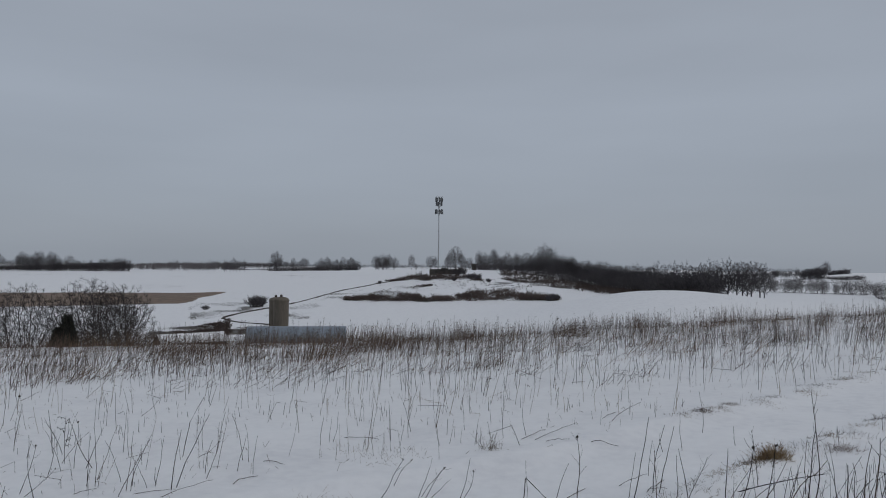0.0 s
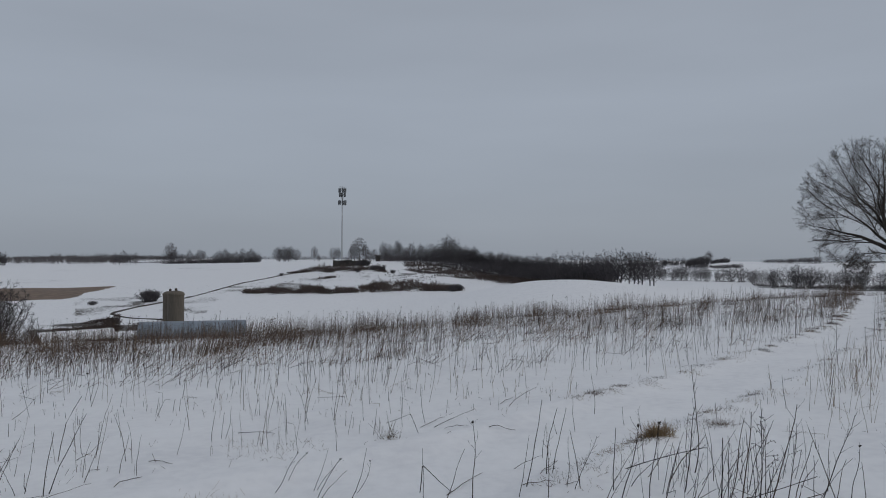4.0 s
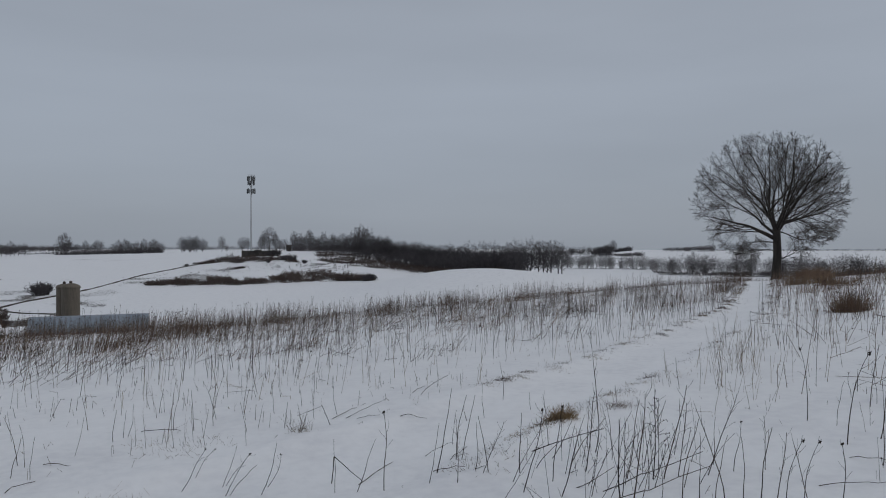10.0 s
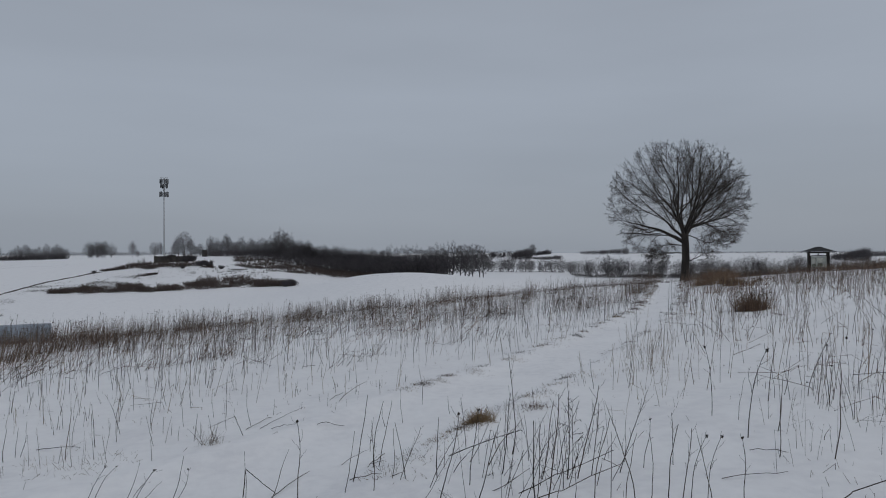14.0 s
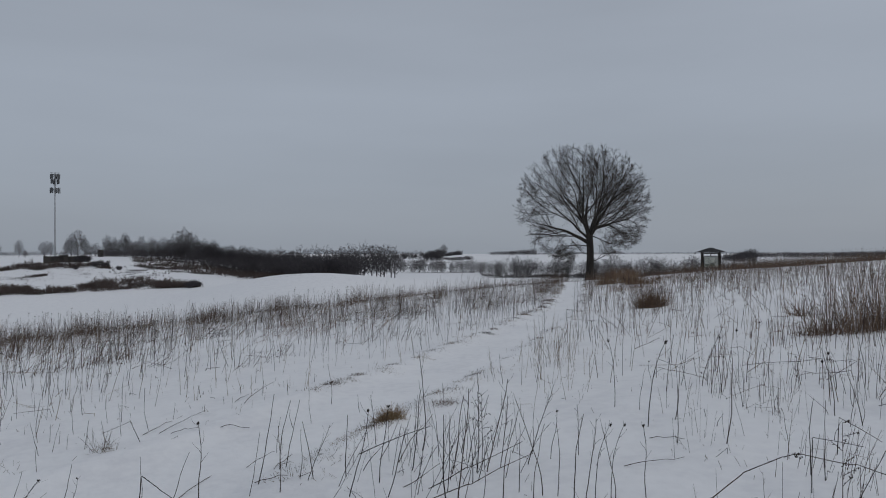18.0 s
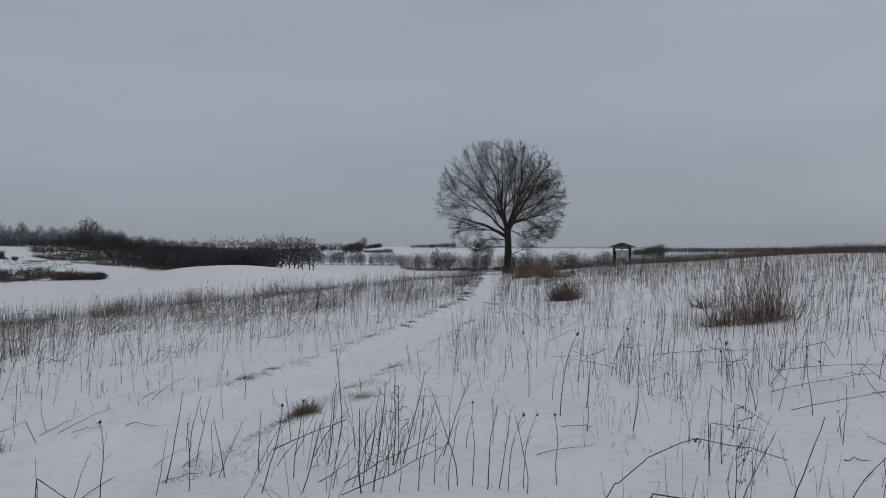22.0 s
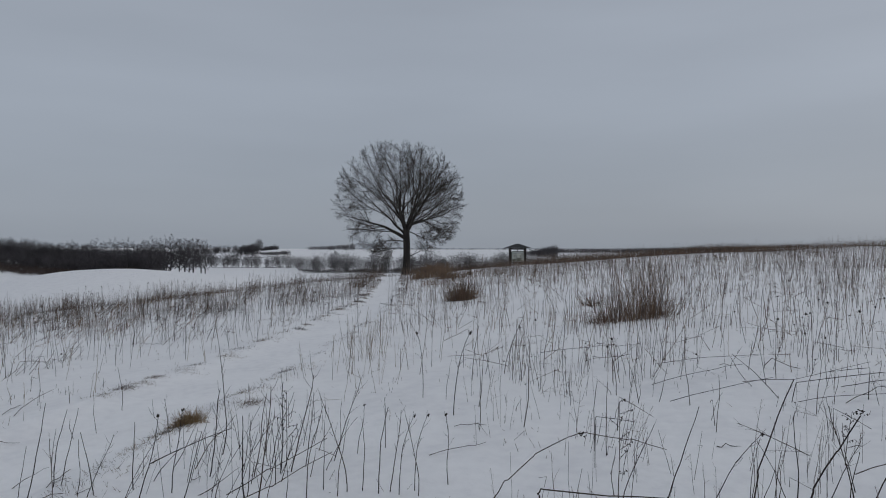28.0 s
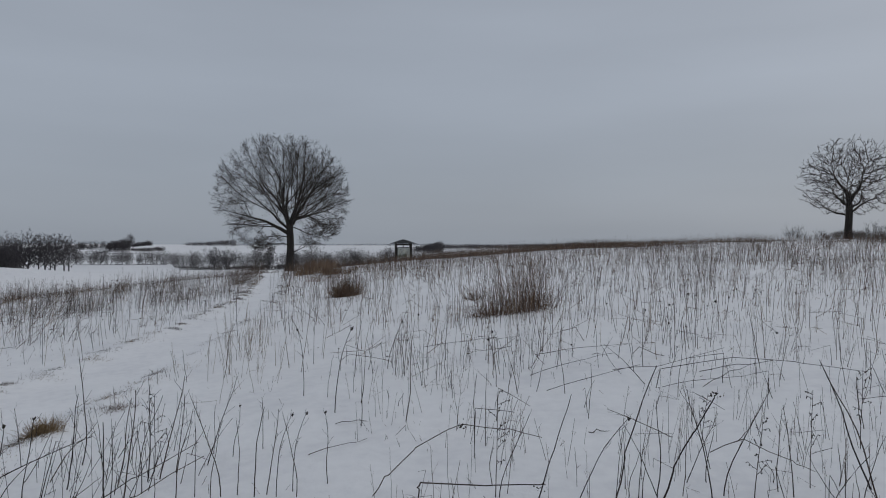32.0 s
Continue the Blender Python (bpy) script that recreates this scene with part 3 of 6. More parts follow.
def spreading_tree(name, label, x, y, trunk_r, fork, seed, limbs, centre, radii):
    """A broad open-grown tree: trunk and curved limbs, boughs as parts of their own, then three finer orders of twigs that fan out to a rounded crown."""
    rng = np.random.RandomState(seed)
    root = tagged(new(name), label, "tree", "lone hilltop trees")
    root.location = (x, y, ground(x, y) - 0.08)
    centre, radii = np.array(centre), np.array(radii)
    tz = np.linspace(0, fork, 9)
    tp = np.stack([0.07 * np.sin(tz * 0.8), 0.05 * np.cos(tz), tz], -1)[None]
    part("trunk", tube_mesh("trunk", tp, (trunk_r * (1 + 0.55 * np.exp(-tz / 0.35) - 0.12 * tz / fork))[None], 14, BARK), root)
    K = 14
    lines, rads, lens = [], [], []
    for az, z0, rise0, rise1, length, size in limbs:
        f = np.linspace(0, 1, K)
        e = np.radians(rise0 + (rise1 - rise0) * f) + np.cumsum(rng.normal(0, 0.1, K))
        a = np.radians(az) + np.cumsum(rng.normal(0, 0.1, K))
        d = np.stack([np.sin(a) * np.cos(e), np.cos(a) * np.cos(e), np.sin(e)], -1) * (0.88 * length / (K - 1))
        line = np.array([0.07 * math.sin(z0 * 0.8), 0.05 * math.cos(z0), z0]) + np.concatenate([np.zeros((1, 3)), np.cumsum(d[:-1], 0)])
        lines.append(line)
        rads.append(size * (0.07 + 0.93 * (1 - f) ** 1.35))
        lens.append(length * 1.1)
        part("limb", tube_mesh("limb", line[None], rads[-1][None], 9, BARK), root)
    P, R, L = np.array(lines), np.array(rads), np.array(lens)
    for level, (per, lo, spread, ratio, thick, least, k, sides, lift) in enumerate((
            (11, 0.16, (26, 58), 0.66, 0.5, 0.016, 10, 6, 0.03), (9, 0.14, (26, 60), 0.46, 0.5, 0.009, 7, 4, 0.015),
            (7, 0.12, (28, 62), 0.46, 0.55, 0.0062, 5, 3, 0.01), (5, 0.12, (25, 60), 0.55, 0.6, 0.0046, 4, 3, 0.005))):
        S, D, Ln, r, own = sprout(rng, P, R, per, lo, 1.0, spread, ratio, L, k)
        D = unit(D + 0.12 * unit(S - centre))
        Ln = fit_crown(S, D, Ln, centre, radii * (0.93 + 0.06 * level / 3) * rng.uniform(0.93, 1.03, (len(S), 1)))
        P = branch_lines(rng, S, D, Ln, (0.10, 0.12, 0.17, 0.18)[level], lift, k)
        R = np.maximum(np.minimum(r * thick, 0.0105 * Ln + 0.003), least)[:, None] * np.linspace(1, 0.4, k)
        L = Ln
        if level == 0:
            for i in range(len(P)):
                part("bough", tube_mesh("bough", P[i:i + 1], R[i:i + 1], sides, BARK), root)
        else:
            ob = part(("", "branching", "twig_mass", "crown")[level], tube_mesh("branching", P, R, sides, TWIG), root)
            ob["kind"] = "stuff"
    return root


def tree_mesh(seed, stems, widest, bare, centre, radii, goals, step, kill, tip, mat, low=0.5, wander=0.22, outward=0.7, twig=(3, 0.5), girth=1.0, keep_on=0.6):
    """Stem and crown meshes of a bare tree, ten metres tall or so, with one stem or a fan of them."""
    rng = np.random.RandomState(seed)
    centre, radii = np.array(centre, float), np.array(radii, float)
    pos, par = [np.array([0, 0, -0.2])], [-1]
    for k in range(stems):
        a = 6.28 * (k + rng.rand()) / stems
        tilt = radians(widest) * (0.25 + 0.75 * rng.rand()) * (stems > 1)
        way = np.array([math.sin(tilt) * math.cos(a), math.sin(tilt) * math.sin(a), math.cos(tilt)])
        at = pos[0] + np.array([math.cos(a), math.sin(a), 0]) * 0.3 * (stems > 1)
        for j in range(int(bare / step) + 1):
            way = unit(way + rng.normal(0, 0.07, 3))
            at = at + way * step
            par.append(0 if j == 0 else len(pos) - 1)
            pos.append(at)
    d = unit(rng.normal(0, 1, (goals, 3)))
    lump = 1 + 0.08 * np.sin(5 * np.arctan2(d[:, 1], d[:, 0]) + 4 * d[:, 2] + seed) + 0.07 * np.sin(7 * d[:, 0] - 6 * d[:, 2] + seed)
    G = centre + d * radii * (rng.uniform(0.08, 1.0, goals) ** 0.5 * lump)[:, None]
    pos, par = grow(rng, pos, par, G[G[:, 2] > low], step, kill, wander, keep_on, outward, np.array([0, 0, min(bare, 2.0) * 0.6]), 70)
    rad = thickness(pos, par, tip, 2.5)
    lines = chains_of(pos, par, rad)
    stout = [c for c in lines if c[1][0] > tip * 3.2]
    thin = [c for c in lines if c[1][0] <= tip * 3.2]
    P, R = even(stout, 10)
    trunk = tube_mesh("trunk", P, R * girth, 5, mat)
    P, R = even(thin, 5)
    S, D, L, r, own = sprout(rng, P, R, twig[0], 0.2, 1.0, (20, 60), 1.0, np.full(len(P), twig[1]), 4)
    P2 = branch_lines(rng, S, unit(D + 0.3 * unit(S - centre)), L, 0.15, 0.02, 5)
    return trunk, tube_mesh("crown", np.concatenate([P, P2]), np.concatenate([R, np.full((len(P2), 1), tip * 0.8) * np.linspace(1, 0.6, 5)]), 3, mat)


def shrub_mesh(seed, tall, wide, stems, mat, fine=0.012, per=(6, 5)):
    """A many-stemmed bare shrub."""
    rng = np.random.RandomState(seed)
    a = rng.uniform(0, 2 * math.pi, stems)
    off = np.sqrt(rng.uniform(0, 1, stems)) * wide * 0.22
    S = np.stack([off * np.cos(a), off * np.sin(a), np.full(stems, -0.1)], -1)
    tilt = np.radians(rng.uniform(5, 45, stems)) * (0.4 + off / (wide * 0.22) * 0.6)
    D = np.stack([np.sin(tilt) * np.cos(a), np.sin(tilt) * np.sin(a), np.cos(tilt)], -1)
    L = tall * rng.uniform(0.65, 1.1, stems)
    P = branch_lines(rng, S, D, L, 0.08, 0.02, 5)
    R = np.full((stems, 1), fine * 2.2) * np.linspace(1, 0.4, 5)
    lines, rr = [P], [R]
    Ln = L
    for n in per:
        S, D, Ln, rc, own = sprout(rng, P, R, n, 0.3, 1.0, (18, 50), 0.45, Ln, 5)
        P = branch_lines(rng, S, D, Ln, 0.1, 0.05, 5)
        R = np.maximum(rc * 0.6, fine)[:, None] * np.linspace(1, 0.5, 5)
        lines.append(P)
        rr.append(R)
    return tube_mesh("shrub", np.concatenate(lines), np.concatenate(rr), 3, mat)


TREE_X, TREE_Y = polar(48.95, 66)
R0, L0 = 138.95, 318.95      # across the slope, to either side of the path's line
BIG_LIMBS = [(L0, 3.75, 28, 26, 7.4, 0.2), (L0 + 12, 4.3, 66, 56, 8.3, 0.19), (L0 - 15, 4.4, 80, 74, 8.6, 0.17), (R0, 4.4, 60, 62, 8.4, 0.2), (R0 + 10, 4.5, 84, 88, 8.6, 0.18), (R0 - 8, 5.0, 26, 48, 7.0, 0.13),
         (R0 + 6, 4.8, 30, 2, 6.6, 0.11), (R0, 4.6, -28, 2, 4.8, 0.06), (L0 - 62, 4.3, 48, 52, 7.4, 0.15), (L0 - 118, 4.3, 56, 58, 7.6, 0.15), (L0 + 70, 4.4, 50, 54, 7.2, 0.15), (L0 + 116, 4.2, 44, 50, 7.2, 0.14),
         (L0 + 5, 4.1, 48, 40, 7.6, 0.14), (L0 - 10, 2.7, 12, -30, 3.0, 0.06), (R0 + 8, 2.0, 14, 34, 3.6, 0.05), (L0 + 20, 3.5, 2, -14, 4.6, 0.06)]
spreading_tree("oak_tree", "large bare spreading tree standing alone by the snowy path", TREE_X, TREE_Y, 0.36, 4.7, 4, BIG_LIMBS, (-0.46, 0.48, 7.35), (6.95, 6.95, 6.25))
TREE2_X, TREE2_Y = polar(92.0, 85)
OAK_LIMBS = [(2, 3.9, 72, 66, 6.6, 0.2), (182, 3.9, 80, 58, 6.8, 0.2), (2, 3.5, 30, 26, 5.4, 0.16), (182, 3.6, 24, 30, 5.2, 0.15), (92, 3.8, 45, 40, 5.0, 0.15), (272, 3.8, 45, 40, 5.0, 0.15),
             (2, 2.6, 10, 14, 5.0, 0.13), (182, 2.7, 22, 24, 5.0, 0.14), (40, 3.7, 55, 40, 5.4, 0.13), (225, 3.7, 52, 36, 5.4, 0.13)]
open_grown_tree("lone_oak_tree", "smaller gnarled bare oak on the crest above brushy grass", TREE2_X, TREE2_Y, 0.38, 3.9, 21, OAK_LIMBS, (0, 0, 6.6), (5.0, 5.0, 4.5), 3000, 0.2, 0.3, 0.42, 0.0125,
                voids=((0, 0, 5.0, 0.7),), drop=2.6, twig=(10, 0.36), gnarl=0.24, keep_on=0.5, outward=0.35, laid=0.6)

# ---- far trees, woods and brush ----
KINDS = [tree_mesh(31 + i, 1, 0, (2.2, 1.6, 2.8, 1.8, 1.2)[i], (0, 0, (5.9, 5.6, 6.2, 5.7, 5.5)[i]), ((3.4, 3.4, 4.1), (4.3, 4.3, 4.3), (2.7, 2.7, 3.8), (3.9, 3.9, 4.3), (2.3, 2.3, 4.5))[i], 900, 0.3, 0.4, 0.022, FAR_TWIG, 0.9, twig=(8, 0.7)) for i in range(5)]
THICKET_TWIG = material("grey_brown_twig", [(0.035, 0.03, 0.028), (0.075, 0.063, 0.058)], 1.0, 0.95, 0, per=0.3)
FAN_KINDS = [tree_mesh(71, 8, 40, 2.6, (0, 0, 5.7), (4.6, 4.6, 4.4), 2300, 0.22, 0.26, 0.012, THICKET_TWIG, 1.4, 0.16, 0.9, (7, 0.5)), tree_mesh(72, 10, 42, 2.8, (0, 0, 5.6), (5.4, 5.4, 4.5), 3200, 0.22, 0.26, 0.012, THICKET_TWIG, 1.6, 0.16, 0.9, (7, 0.5)),
             tree_mesh(73, 3, 30, 2.0, (0.6, 0, 5.5), (4.6, 4.6, 4.4), 3000, 0.22, 0.26, 0.012, THICKET_TWIG, 1.2, 0.2, 0.7, (8, 0.5))]
# paler still: haze put into the twig colour of hedgerow and distant woods
HEDGE_TWIG = material("pale_far_twig_hazed", [(0.085, 0.077, 0.078), (0.16, 0.145, 0.145)], 0.4, 0.95, 0, per=0.3)
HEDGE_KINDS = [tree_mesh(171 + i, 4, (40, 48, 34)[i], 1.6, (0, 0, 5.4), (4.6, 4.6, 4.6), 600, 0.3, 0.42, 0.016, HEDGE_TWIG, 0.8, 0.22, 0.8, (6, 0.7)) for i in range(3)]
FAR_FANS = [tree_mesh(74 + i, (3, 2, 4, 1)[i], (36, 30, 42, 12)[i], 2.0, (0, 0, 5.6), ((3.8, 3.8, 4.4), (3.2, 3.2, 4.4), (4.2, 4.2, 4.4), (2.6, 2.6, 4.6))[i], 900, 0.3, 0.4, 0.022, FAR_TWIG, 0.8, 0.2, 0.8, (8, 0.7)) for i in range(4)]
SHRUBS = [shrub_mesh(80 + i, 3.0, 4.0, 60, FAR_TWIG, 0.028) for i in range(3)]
tree_rng = np.random.RandomState(9)


def far_tree(az, dist, tall, name="bare_tree", label="dark leafless tree on the far snowy skyline", group="skyline trees", kinds=KINDS, kind=None, slim=1.0):
    x, y = polar(az, dist)
    kind = tree_rng.randint(len(kinds)) if kind is None else kind
    root = tagged(new(name), label, "tree", group)
    s = tall / 10
    root.matrix_basis = Matrix.LocRotScale((x, y, ground(x, y) - 0.2), Euler((0, 0, tree_rng.uniform(0, 6.28))), (s * slim, s * slim, s * 1.08))
    part("trunk", kinds[kind][0], root)
    part("crown", kinds[kind][1], root)
    return root


def shrub(az, dist, tall, label, name="bare_shrub", group="bare shrubs", meshes=None, wide=1.0):
    x, y = polar(az, dist)
    meshes = meshes or SHRUBS
    ob = tagged(new(name, meshes[tree_rng.randint(len(meshes))]), label, "shrub", group)
    s = tall / 3.0
    ob.matrix_basis = Matrix.LocRotScale((x, y, ground(x, y) - 0.1), Euler((0, 0, tree_rng.uniform(0, 6.28))), (s * wide, s * wide, s))
    return ob


# rows of trees along the top of the left-hand field
for az0, az1, count, dist, low, high in ((-27.8, -20.8, 26, 486, 6, 10), (-24.2, -21.6, 6, 492, 9, 12), (-20.6, -17.0, 16, 490, 5, 7.5), (-10.2, -8.4, 7, 478, 6, 9.5), (-6.6, -3.5, 12, 474, 6, 9),
                                         (-2.9, 0.6, 13, 470, 6.5, 9.5), (1.9, 3.6, 7, 462, 8.5, 11)):
    for i in range(count):
        a = az0 + (az1 - az0) * (i + tree_rng.uniform(0.1, 0.9)) / count
        far_tree(a, dist + tree_rng.uniform(-8, 12), tree_rng.uniform(low, high))
for a, d, h in ((5.03, 452, 9.5), (5.4, 455, 5), (6.6, 440, 8.5), (7.0, 435, 8), (8.3, 395, 9.5), (8.7, 398, 13), (9.2, 394, 9), (-6.0, 470, 13), (9.9, 405, 7), (8.0, 400, 7), (9.5, 400, 6)):
    far_tree(a, d, h)
# the tall trees that edge the dark woods
for i in range(80):
    f = (i + tree_rng.uniform(0.1, 0.9)) / 80
    far_tree(10.3 + 18 * f, 425 - 135 * f ** 0.8 + tree_rng.uniform(-14, 18), tree_rng.uniform(7.5, 11.8) - 1.0 * f, label="dark leafless tree in the wooded valley edge", group="woodland trees", kinds=FAR_FANS if i % 2 else KINDS, slim=0.9)
for i in range(34):
    f = (i + tree_rng.uniform(0.1, 0.9)) / 34
    far_tree(16.5 + 8.5 * f, 372 - 70 * f + tree_rng.uniform(-10, 14), tree_rng.uniform(7.5, 10.5) + 1.5 * f, label="dark leafless tree in the wooded valley edge", group="woodland trees", kinds=FAR_FANS if i % 3 else KINDS, slim=0.95)
for a, d, h in ((16.1, 380, 15), (16.4, 384, 14), (25.0, 276, 13), (26.3, 268, 13), (27.2, 262, 12.5), (27.9, 260, 11), (28.4, 258, 11.5), (29.0, 252, 12), (29.5, 255, 10), (30.2, 246, 12), (30.9, 248, 10.5), (31.3, 243, 11), (31.9, 240, 11), (32.5, 238, 10.5), (32.8, 241, 9.5),
                (28.7, 264, 11), (30.0, 262, 10.5), (31.6, 258, 9.5)):
    far_tree(a, d, h, label="dark leafless tree in the wooded valley edge", group="woodland trees", kind=1 if h > 11 else 3)


def stuff_trees(name, label, spots, tall, wide, seed, mat, stems_each, lumps=0):
    """Countless bare trees or brush joined into one mass of trunks, boughs and twigs."""
    rng = np.random.RandomState(seed)
    pts = np.array(spots)
    n = len(pts)
    h = tall[0] + (tall[1] - tall[0]) * rng.rand(n) ** 1.5
    if lumps:
        h *= 0.45 + 1.1 * vnoise(pts[:, 0], pts[:, 1], lumps, seed + 200)
    S = np.repeat(pts, stems_each, 0) + np.concatenate([rng.normal(0, wide * 0.25, (n * stems_each, 2)), np.full((n * stems_each, 1), -0.2)], 1)
    H = np.repeat(h, stems_each) * rng.uniform(0.6, 1.05, n * stems_each)
    D = unit(np.concatenate([rng.normal(0, 0.16 if tall[1] > 5 else 0.5, (len(S), 2)), np.ones((len(S), 1))], 1))
    P = branch_lines(rng, S, D, H, 0.07, 0.03, 5)
    R = (H * 0.011)[:, None] * np.linspace(1, 0.3, 5)
    S2, D2, L2, r2, own = sprout(rng, P, R, 9, 0.25, 1.0, (25, 65), 0.38, H, 3)
    P2 = branch_lines(rng, S2, D2, L2, 0.12, 0.1, 3)
    R2 = np.maximum(r2 * 0.55, 0.03 if tall[1] > 5 else 0.018)[:, None] * np.linspace(1, 0.5, 3)
    S3, D3, L3, r3, own = sprout(rng, P2, R2, 6, 0.2, 1.0, (25, 60), 0.6, L2, 3)
    P3 = branch_lines(rng, S3, D3, L3, 0.12, 0.06, 3)
    R3 = np.maximum(r3 * 0.6, 0.026 if tall[1] > 5 else 0.016)[:, None] * np.linspace(1, 0.6, 3)
    root = tagged(new(name), label, "woods" if tall[1] > 5 else "brush", kind="stuff")
    part("trunks", tube_mesh("trunks", P, R, 4, mat), root)
    part("twigs", tube_mesh("twigs", np.concatenate([P2, P3]), np.concatenate([R2, R3]), 3, mat), root)
    return root


def scatter(seed, count, az0, az1, r0, r1, keep=None):
    rng = np.random.RandomState(seed)
    az = rng.uniform(az0, az1, count)
    lo, hi = (r0(az) if callable(r0) else r0), (r1(az) if callable(r1) else r1)
    d = lo + (hi - lo) * rng.uniform(0, 1, count)
    x, y = FOOT_X + d * np.sin(np.radians(az)), FOOT_Y + d * np.cos(np.radians(az))
    pts = np.stack([x, y, height(x, y)], -1)
    return pts if keep is None else pts[keep(az, d, rng)]


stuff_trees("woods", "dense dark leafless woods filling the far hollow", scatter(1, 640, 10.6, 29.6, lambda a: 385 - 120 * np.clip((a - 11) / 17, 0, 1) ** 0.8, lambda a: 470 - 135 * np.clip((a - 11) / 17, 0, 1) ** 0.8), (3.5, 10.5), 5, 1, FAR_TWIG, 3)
for seed, count, tall, what in ((2, 1900, (0.35, 2.3), "dark low brush along the foot of the tower hill"), (3, 700, (0.4, 2.0), "dark low brush on the slope below the tower"), (33, 160, (0.2, 0.8), "small dark patch of brush on the snowy tower hill")):
    band = HILL_BANDS[(2, 3, 33).index(seed)]
    spots = scatter(seed, count * 2, band[0][0], band[0][-1], lambda a: np.interp(a, band[0], band[1]), lambda a: np.interp(a, band[0], band[2]))
    spots = spots[vnoise(spots[:, 0], spots[:, 1], 6, seed + 300) > 0.22][:count]
    stuff_trees("brush", what, spots, tall, 2.2, seed, BRUSH, 4, lumps=5)
for a, d, h in ((16.9, 257, 2.3), (17.1, 259, 1.8), (16.5, 256, 2.0), (10.6, 327, 2.6), (9.9, 331, 2.2), (11.5, 318, 1.6), (8.6, 322, 1.3), (2.4, 322, 1.3), (8.9, 349, 3.2), (9.3, 351, 2.8)):
    shrub(a, d, h, "round dark leafless shrub on the tower hill", wide=1.2)
stuff_trees("crest_brush", "thin grey grass and brush along the field crest", scatter(34, 420, -1.5, 12, 455, 466), (0.3, 1.6), 3, 34, FAR_TWIG, 4, lumps=14)
stuff_trees("brush", "dark brush in front of the woods", scatter(4, 1000, 12.5, 28, lambda a: 335 - 85 * np.clip((a - 11) / 17, 0, 1), lambda a: 392 - 120 * np.clip((a - 11) / 17, 0, 1)), (1.2, 3.6), 3, 4, BRUSH, 4)
stuff_trees("slope_brush", "dark grassy brush on the slope behind the shed", scatter(21, 1100, -16, -9.6, lambda a: 164 + 1.5 * (a + 16), lambda a: 178 + 4.6 * (a + 16)), (0.2, 1.0), 1.5, 21, BRUSH, 4, lumps=6)
stuff_trees("slope_brush", "dark grassy brush beside the farm lane", scatter(22, 260, -11, -6.2, 171, 191), (0.2, 0.8), 1.5, 22, BRUSH, 4)
stuff_trees("slope_brush", "scattered dark tufts below the tower hill", scatter(23, 120, -4, 4, 264, 300), (0.2, 0.7), 1.5, 23, BRUSH, 4)
stuff_trees("slope_brush", "scattered dark tufts on the tower hill", scatter(24, 260, 2, 15, 290, 335), (0.2, 0.8), 1.5, 24, BRUSH, 4)
stuff_trees("field_edge_brush", "dark brush under the trees at the field edge", scatter(25, 420, -28, -17, 482, 498), (1.5, 6.5), 4, 25, FAR_TWIG, 4, lumps=24)
stuff_trees("field_edge_brush", "dark brush under the trees at the field edge", scatter(26, 220, -6.6, 0.6, 466, 476), (1.5, 4.0), 3, 26, FAR_TWIG, 4)
# the hedgerow across the far fields
hedge_r = lambda az: np.interp(az, (33, 39.4, 40.4, 62), (430, 424, 362, 330))
for i in range(110):
    f = (i + tree_rng.uniform(-1.5, 2.5)) / 110
    far_tree(33 + 29 * max(f, 0), float(hedge_r(33 + 29 * max(f, 0))) + tree_rng.uniform(-5, 6), tree_rng.uniform(5.5, 9.5) + tree_rng.uniform(-0.5, 3.0) * (f > 0.25), label="small leafless hedgerow tree between snowy fields", group="hedgerow trees", kinds=HEDGE_KINDS if i % 6 else KINDS, slim=tree_rng.uniform(1.0, 1.4))
stuff_trees("hedgerow_brush", "low leafless hedgerow brush between the fields", scatter(5, 420, 40.2, 63, lambda a: hedge_r(a) - 6, lambda a: hedge_r(a) + 8), (1.5, 6.0), 2.5, 5, HEDGE_TWIG, 3)
stuff_trees("hedgerow_brush", "low leafless hedgerow brush between the fields", scatter(15, 90, 33, 40, 424, 430), (0.4, 1.5), 2.0, 15, FAR_TWIG, 3)
stuff_trees("hill_woods", "round dark wooded knoll beyond the fields", scatter(6, 80, 35.2, 36.8, 596, 626), (6.5, 8.5), 4, 6, FAR_TWIG, 4)
stuff_trees("hill_woods", "dark wood on the brow beyond the fields", scatter(16, 70, 37.05, 38.35, 694, 708), (4.5, 6.5), 4, 16, FAR_TWIG, 4, lumps=30)
stuff_trees("hill_brush", "low dark brush on the far slope", scatter(17, 70, 36.9, 39.2, 592, 606), (2.0, 4.6), 3, 17, FAR_TWIG, 4, lumps=14)
stuff_trees("far_woods", "thin dark tree line on the far slope", scatter(18, 90, 30.0, 35.4, 700, 730), (2.5, 7.5), 5, 18, FAR_TWIG, 4, lumps=22)
far_tree(36.88, 640, 11.5, kind=0)
stuff_trees("far_woods", "low dark wood on the far snowy skyline", scatter(7, 130, 40.8, 44.6, 985, 1010), (5, 9), 6, 7, FAR_TWIG, 3)
stuff_trees("far_woods", "dark wood beyond the kiosk", scatter(8, 120, 59.0, 61.3, 640, 690), (5.5, 10.5), 6, 8, FAR_TWIG, 3)
stuff_trees("far_woods", "low dark wood on the far snowy skyline", scatter(19, 900, 60, 80, 780, 900), (4, 10), 6, 19, FAR_TWIG, 3)
far_tree(61.1, 545, 9)
